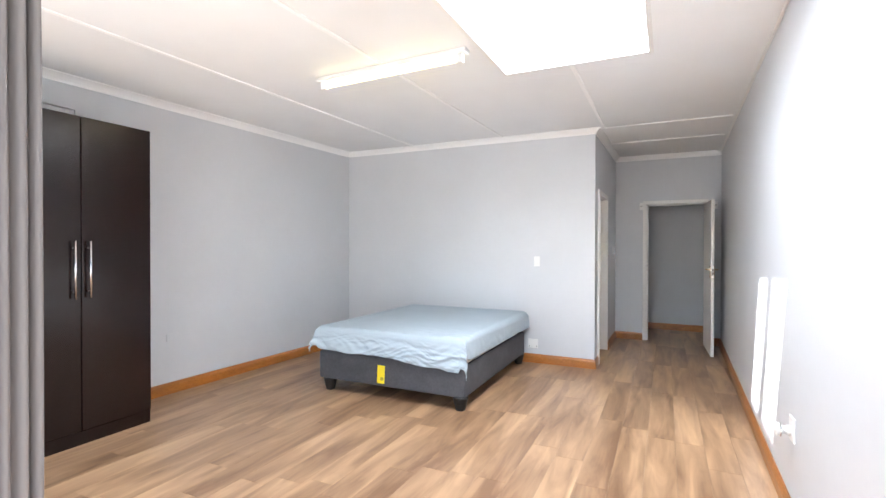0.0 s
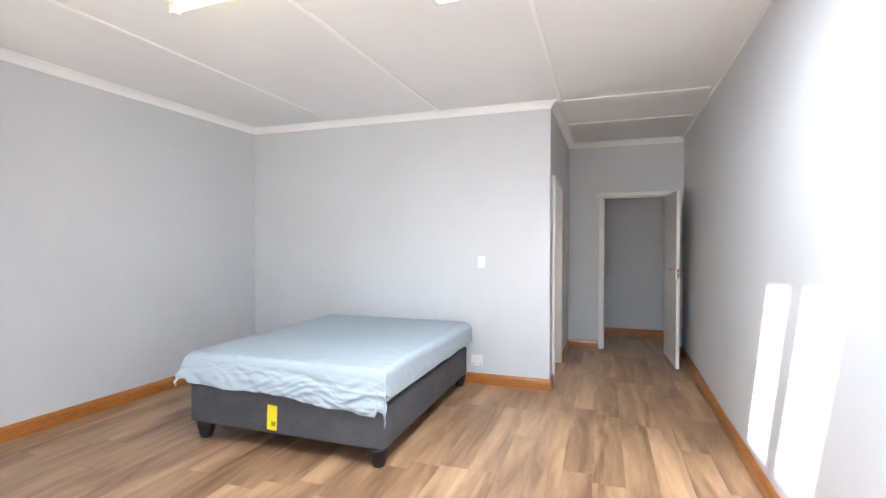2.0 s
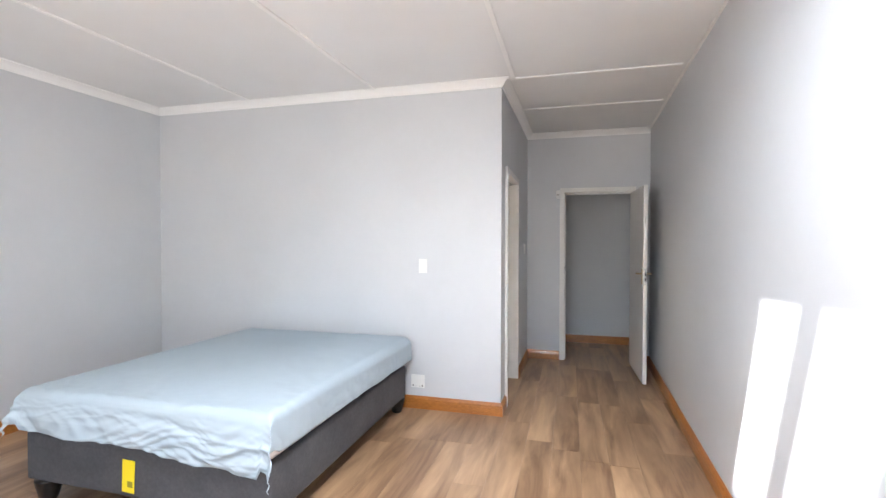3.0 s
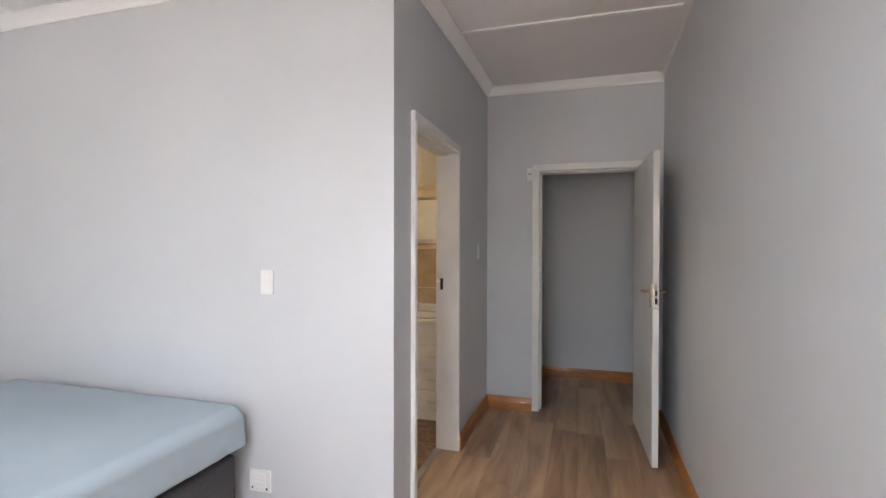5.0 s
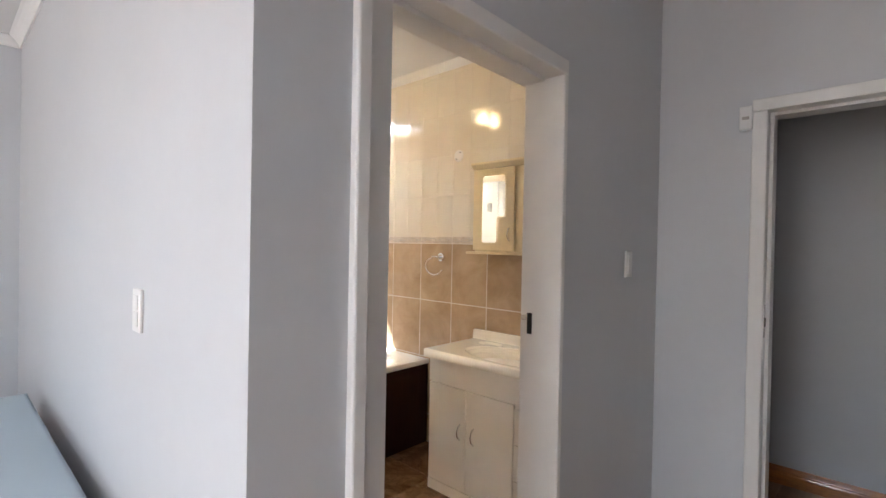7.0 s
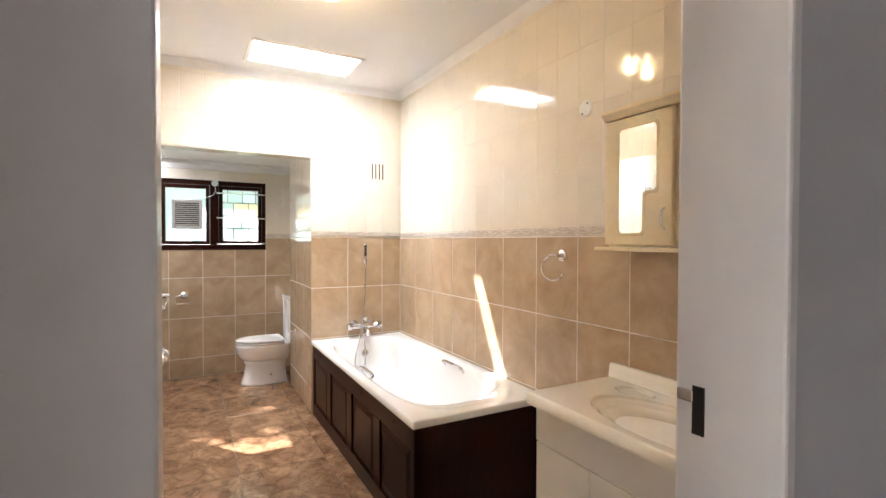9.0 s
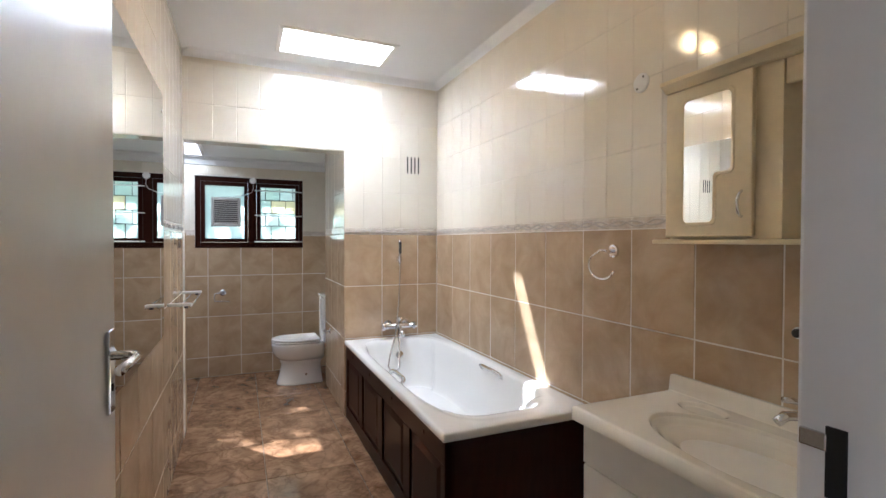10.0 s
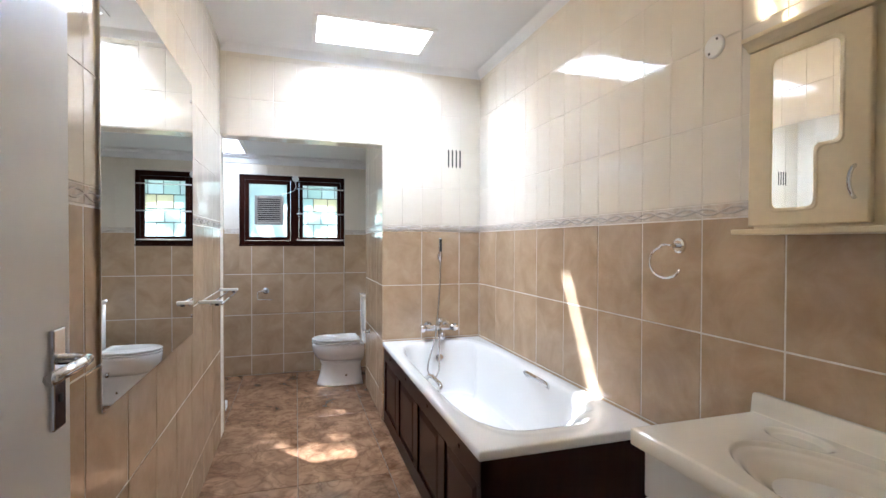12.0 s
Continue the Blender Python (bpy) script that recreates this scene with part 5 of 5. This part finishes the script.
# laminate planks along the room
floor = parent_of("floor_base")
rng = random.Random(4)
PL, PW = 1.215, 0.192
x = -4.50
col = 0
while x < 1.0:
    y = YFO - rng.uniform(0.05, 1.1)
    y_end = 9.05 if x + PW > XB else YB + 0.02
    while y < y_end:
        a, b = max(y, YFO), min(y + PL, y_end)
        if b - a > 0.05:
            piece("plank", PW - 0.0006, b - a - 0.0006, 0.008, PLANK, pose(x + PW / 2, (a + b) / 2, -0.004), floor, 0.0007)
        y += PL
    x += PW
for x0, x1 in ((-1.6, -0.87), (1.02, 2.4)):
    xx = x0
    while xx < x1:
        w = min(PW, x1 - xx)
        piece("plank", w - 0.0012, 1.0, 0.008, PLANK, pose(xx + w / 2, 8.51, -0.004), floor, 0.0012)
        xx += PW

# bathroom floor tiles
bed = parent_of("floor_bathroom")
FT = 0.535
for i in range(-4, 8):
    for j in range(-4, 4):
        x0, x1 = -4.59 + FT * i, -4.59 + FT * (i + 1)
        y0, y1 = 6.40 + FT * j, 6.40 + FT * (j + 1)
        x0, x1, y0, y1 = max(x0, XW - 0.0), min(x1, XB - 0.0), max(y0, 5.0), min(y1, YT)
        if y0 < YM - 0.05 and x0 > XO - 0.05:
            y0 = YM - 0.004
        elif y0 < YM - 0.05:
            x1 = min(x1, XO + 0.04)
        if x1 - x0 > 0.03 and y1 - y0 > 0.03:
            piece("floor_tile", x1 - x0 - 0.005, y1 - y0 - 0.005, 0.008, STONE_TILE, pose((x0 + x1) / 2, (y0 + y1) / 2, -0.003, 0, 0, 0), bed, 0.002)
structure("door_threshold", box(bm_new(), XB - 0.01, XB + 0.035, DOOR_Y[0], DOOR_Y[1], 0.0, 0.006, bevel=0.002), STEEL, "thin metal strip between planks and tiles", "trim")

tilt = random.Random(8)
DADO0, DADO1 = 1.492, 1.545
TW, TH = 0.318, 0.4285
CW, CH = 0.159, 0.293


def tile_face(parent_name, m, u0, u1, u_line, z_top, skip=(), z_low=0.0, depth=0.002, dado=True):
    """Clothes a wall face with tan tiles, a border and cream tiles. m takes (u, z) on local x and y, its face +z."""
    par = parent_of(parent_name)

    def lay(name, w, h, mat, ulines, z0, z1, first_z, gap=0.006, sway=0.13):
        k0 = math.floor((u0 - ulines) / w)
        for k in range(k0, k0 + int((u1 - u0) / w) + 3):
            a, b = max(u0, ulines + k * w), min(u1, ulines + (k + 1) * w)
            if b - a < 0.012:
                continue
            top = first_z
            while (top > z0 + 0.01) if h > 0 else False:
                lo = max(top - h, z0)
                hi = min(top, z1)
                if hi - lo > 0.012 and not any(a >= s[0] - 0.02 and b <= s[1] + 0.02 and lo >= s[2] - 0.02 and hi <= s[3] + 0.02 for s in skip):
                    cut = [(a, b, lo, hi)]
                    for s in skip:
                        nxt = []
                        for (p, q, r, t) in cut:
                            if q <= s[0] or p >= s[1] or t <= s[2] or r >= s[3]:
                                nxt.append((p, q, r, t))
                                continue
                            if p < s[0]: nxt.append((p, s[0], r, t))
                            if q > s[1]: nxt.append((s[1], q, r, t))
                            if r < s[2]: nxt.append((max(p, s[0]), min(q, s[1]), r, s[2]))
                            if t > s[3]: nxt.append((max(p, s[0]), min(q, s[1]), s[3], t))
                        cut = nxt
                    for p, q, r, t in cut:
                        if q - p > 0.012 and t - r > 0.012:
                            p_, q_, r_, t_ = p + (gap / 2 if p == a else 0), q - (gap / 2 if q == b else 0), r + (gap / 2 if r == lo else 0), t - (gap / 2 if t == hi else 0)
                            piece(name, q_ - p_, t_ - r_, depth + 0.004, mat, m @ pose((p_ + q_) / 2, (r_ + t_) / 2, (depth - 0.004) / 2, tilt.gauss(0, sway), tilt.gauss(0, sway)), par, 0.0015 if len(cut) == 1 else 0.0002)
                top -= h

    lay("wall_tile", TW, TH, TAN_GLAZE, u_line, z_low, min(DADO0, z_top), DADO0)
    if z_top > DADO1:
        lay("border_tile", TW, DADO1 - DADO0, DADO_GLAZE, u_line, DADO0, DADO1, DADO1)
        n_up = math.ceil((z_top - DADO1) / CH)
        lay("cream_tile", CW, CH, CREAM_GLAZE, u_line, DADO1, z_top, DADO1 + CH * n_up, 0.0016, 0.06)


def face(origin, along, out):
    """A pose whose x runs along a wall, y up and z out of it."""
    a, o = Vector(along), Vector(out)
    m = Matrix((a, Vector((0, 0, 1)), o)).transposed().to_4x4()
    m.translation = origin
    return m


# each wall: the grout lies 6 mm behind the glaze
tile_face("wall_tub", face((0, YT + 0.002, 0), (-1, 0, 0), (0, -1, 0)), -XB, -XF, 1.786, BCEIL)
tile_face("wall_mirror", face((0, YM - 0.002, 0), (1, 0, 0), (0, 1, 0)), XF, XB, -2.11, BCEIL)
tile_face("wall_alcove_front", face((XF - 0.002, 0, 0), (0, 1, 0), (1, 0, 0)), YM, YT, 7.033, BCEIL, skip=[(YM - 0.1, YA, -0.1, 2.165)])
tile_face("wall_window", face((XW - 0.002, 0, 0), (0, 1, 0), (1, 0, 0)), 5.0, YS, 5.945, ACEIL, skip=[(WIN_Y[0], WIN_Y[1], WIN_Z[0], WIN_Z[1])])
tile_face("wall_alcove_side", face((0, YA + 0.002, 0), (-1, 0, 0), (0, -1, 0)), -(XF - 0.15), -XR, 4.66, ACEIL)
# tiled reveal and soffit of the alcove opening
for z0, z1, glaze in ((0.0, 0.206, TAN_GLAZE), (0.206, 0.635, TAN_GLAZE), (0.635, 1.063, TAN_GLAZE), (1.063, DADO0, TAN_GLAZE), (DADO0, DADO1, DADO_GLAZE), (DADO1, 1.868, CREAM_GLAZE), (1.868, 2.16, CREAM_GLAZE)):
    piece("wall_tile", 0.146, z1 - z0 - 0.005, 0.008, glaze, pose(XF - 0.079, YA - 0.002, (z0 + z1) / 2, 90, 0, 0), parent_of("wall_alcove_front"))
for k in range(4):
    y0, y1 = YM + 0.29 * k, min(YM + 0.29 * (k + 1), YA)
    piece("wall_tile", 0.146, y1 - y0 - 0.004, 0.008, CREAM_GLAZE, pose(XF - 0.079, (y0 + y1) / 2, 2.163, 180, 0, 0), parent_of("wall_alcove_front"))

# waves in relief along the border
def border_waves(name, m, u0, u1):
    """Two crossing ribbons in low relief, on a wall face whose local x runs along it, y up and z out."""
    bm = bm_new()
    steps = int((u1 - u0) / 0.02)
    for lift, phase, amp in ((0.0005, 0.0, 0.013), (0.0, 2.4, 0.010)):
        tube(bm, [m @ Vector((u0 + (u1 - u0) * k / steps, (DADO0 + DADO1) / 2 + amp * math.sin((u0 + (u1 - u0) * k / steps) * 2 * math.pi / 0.212 + phase), 0.0015 + lift)) for k in range(steps + 1)], 0.0042, 6)
    structure("trim_border_" + name, bm, BORDER_RELIEF, "pale grey wave relief along the tile border", "trim")


border_waves("tub", face((0, YT, 0), (-1, 0, 0), (0, -1, 0)), -XB, -XF)
border_waves("mirror", face((0, YM, 0), (1, 0, 0), (0, 1, 0)), XF, XB)
border_waves("tub_end", face((XF, 0, 0), (0, 1, 0), (1, 0, 0)), YA, YT)
border_waves("window", face((XW, 0, 0), (0, 1, 0), (1, 0, 0)), WIN_Y[1], YS)
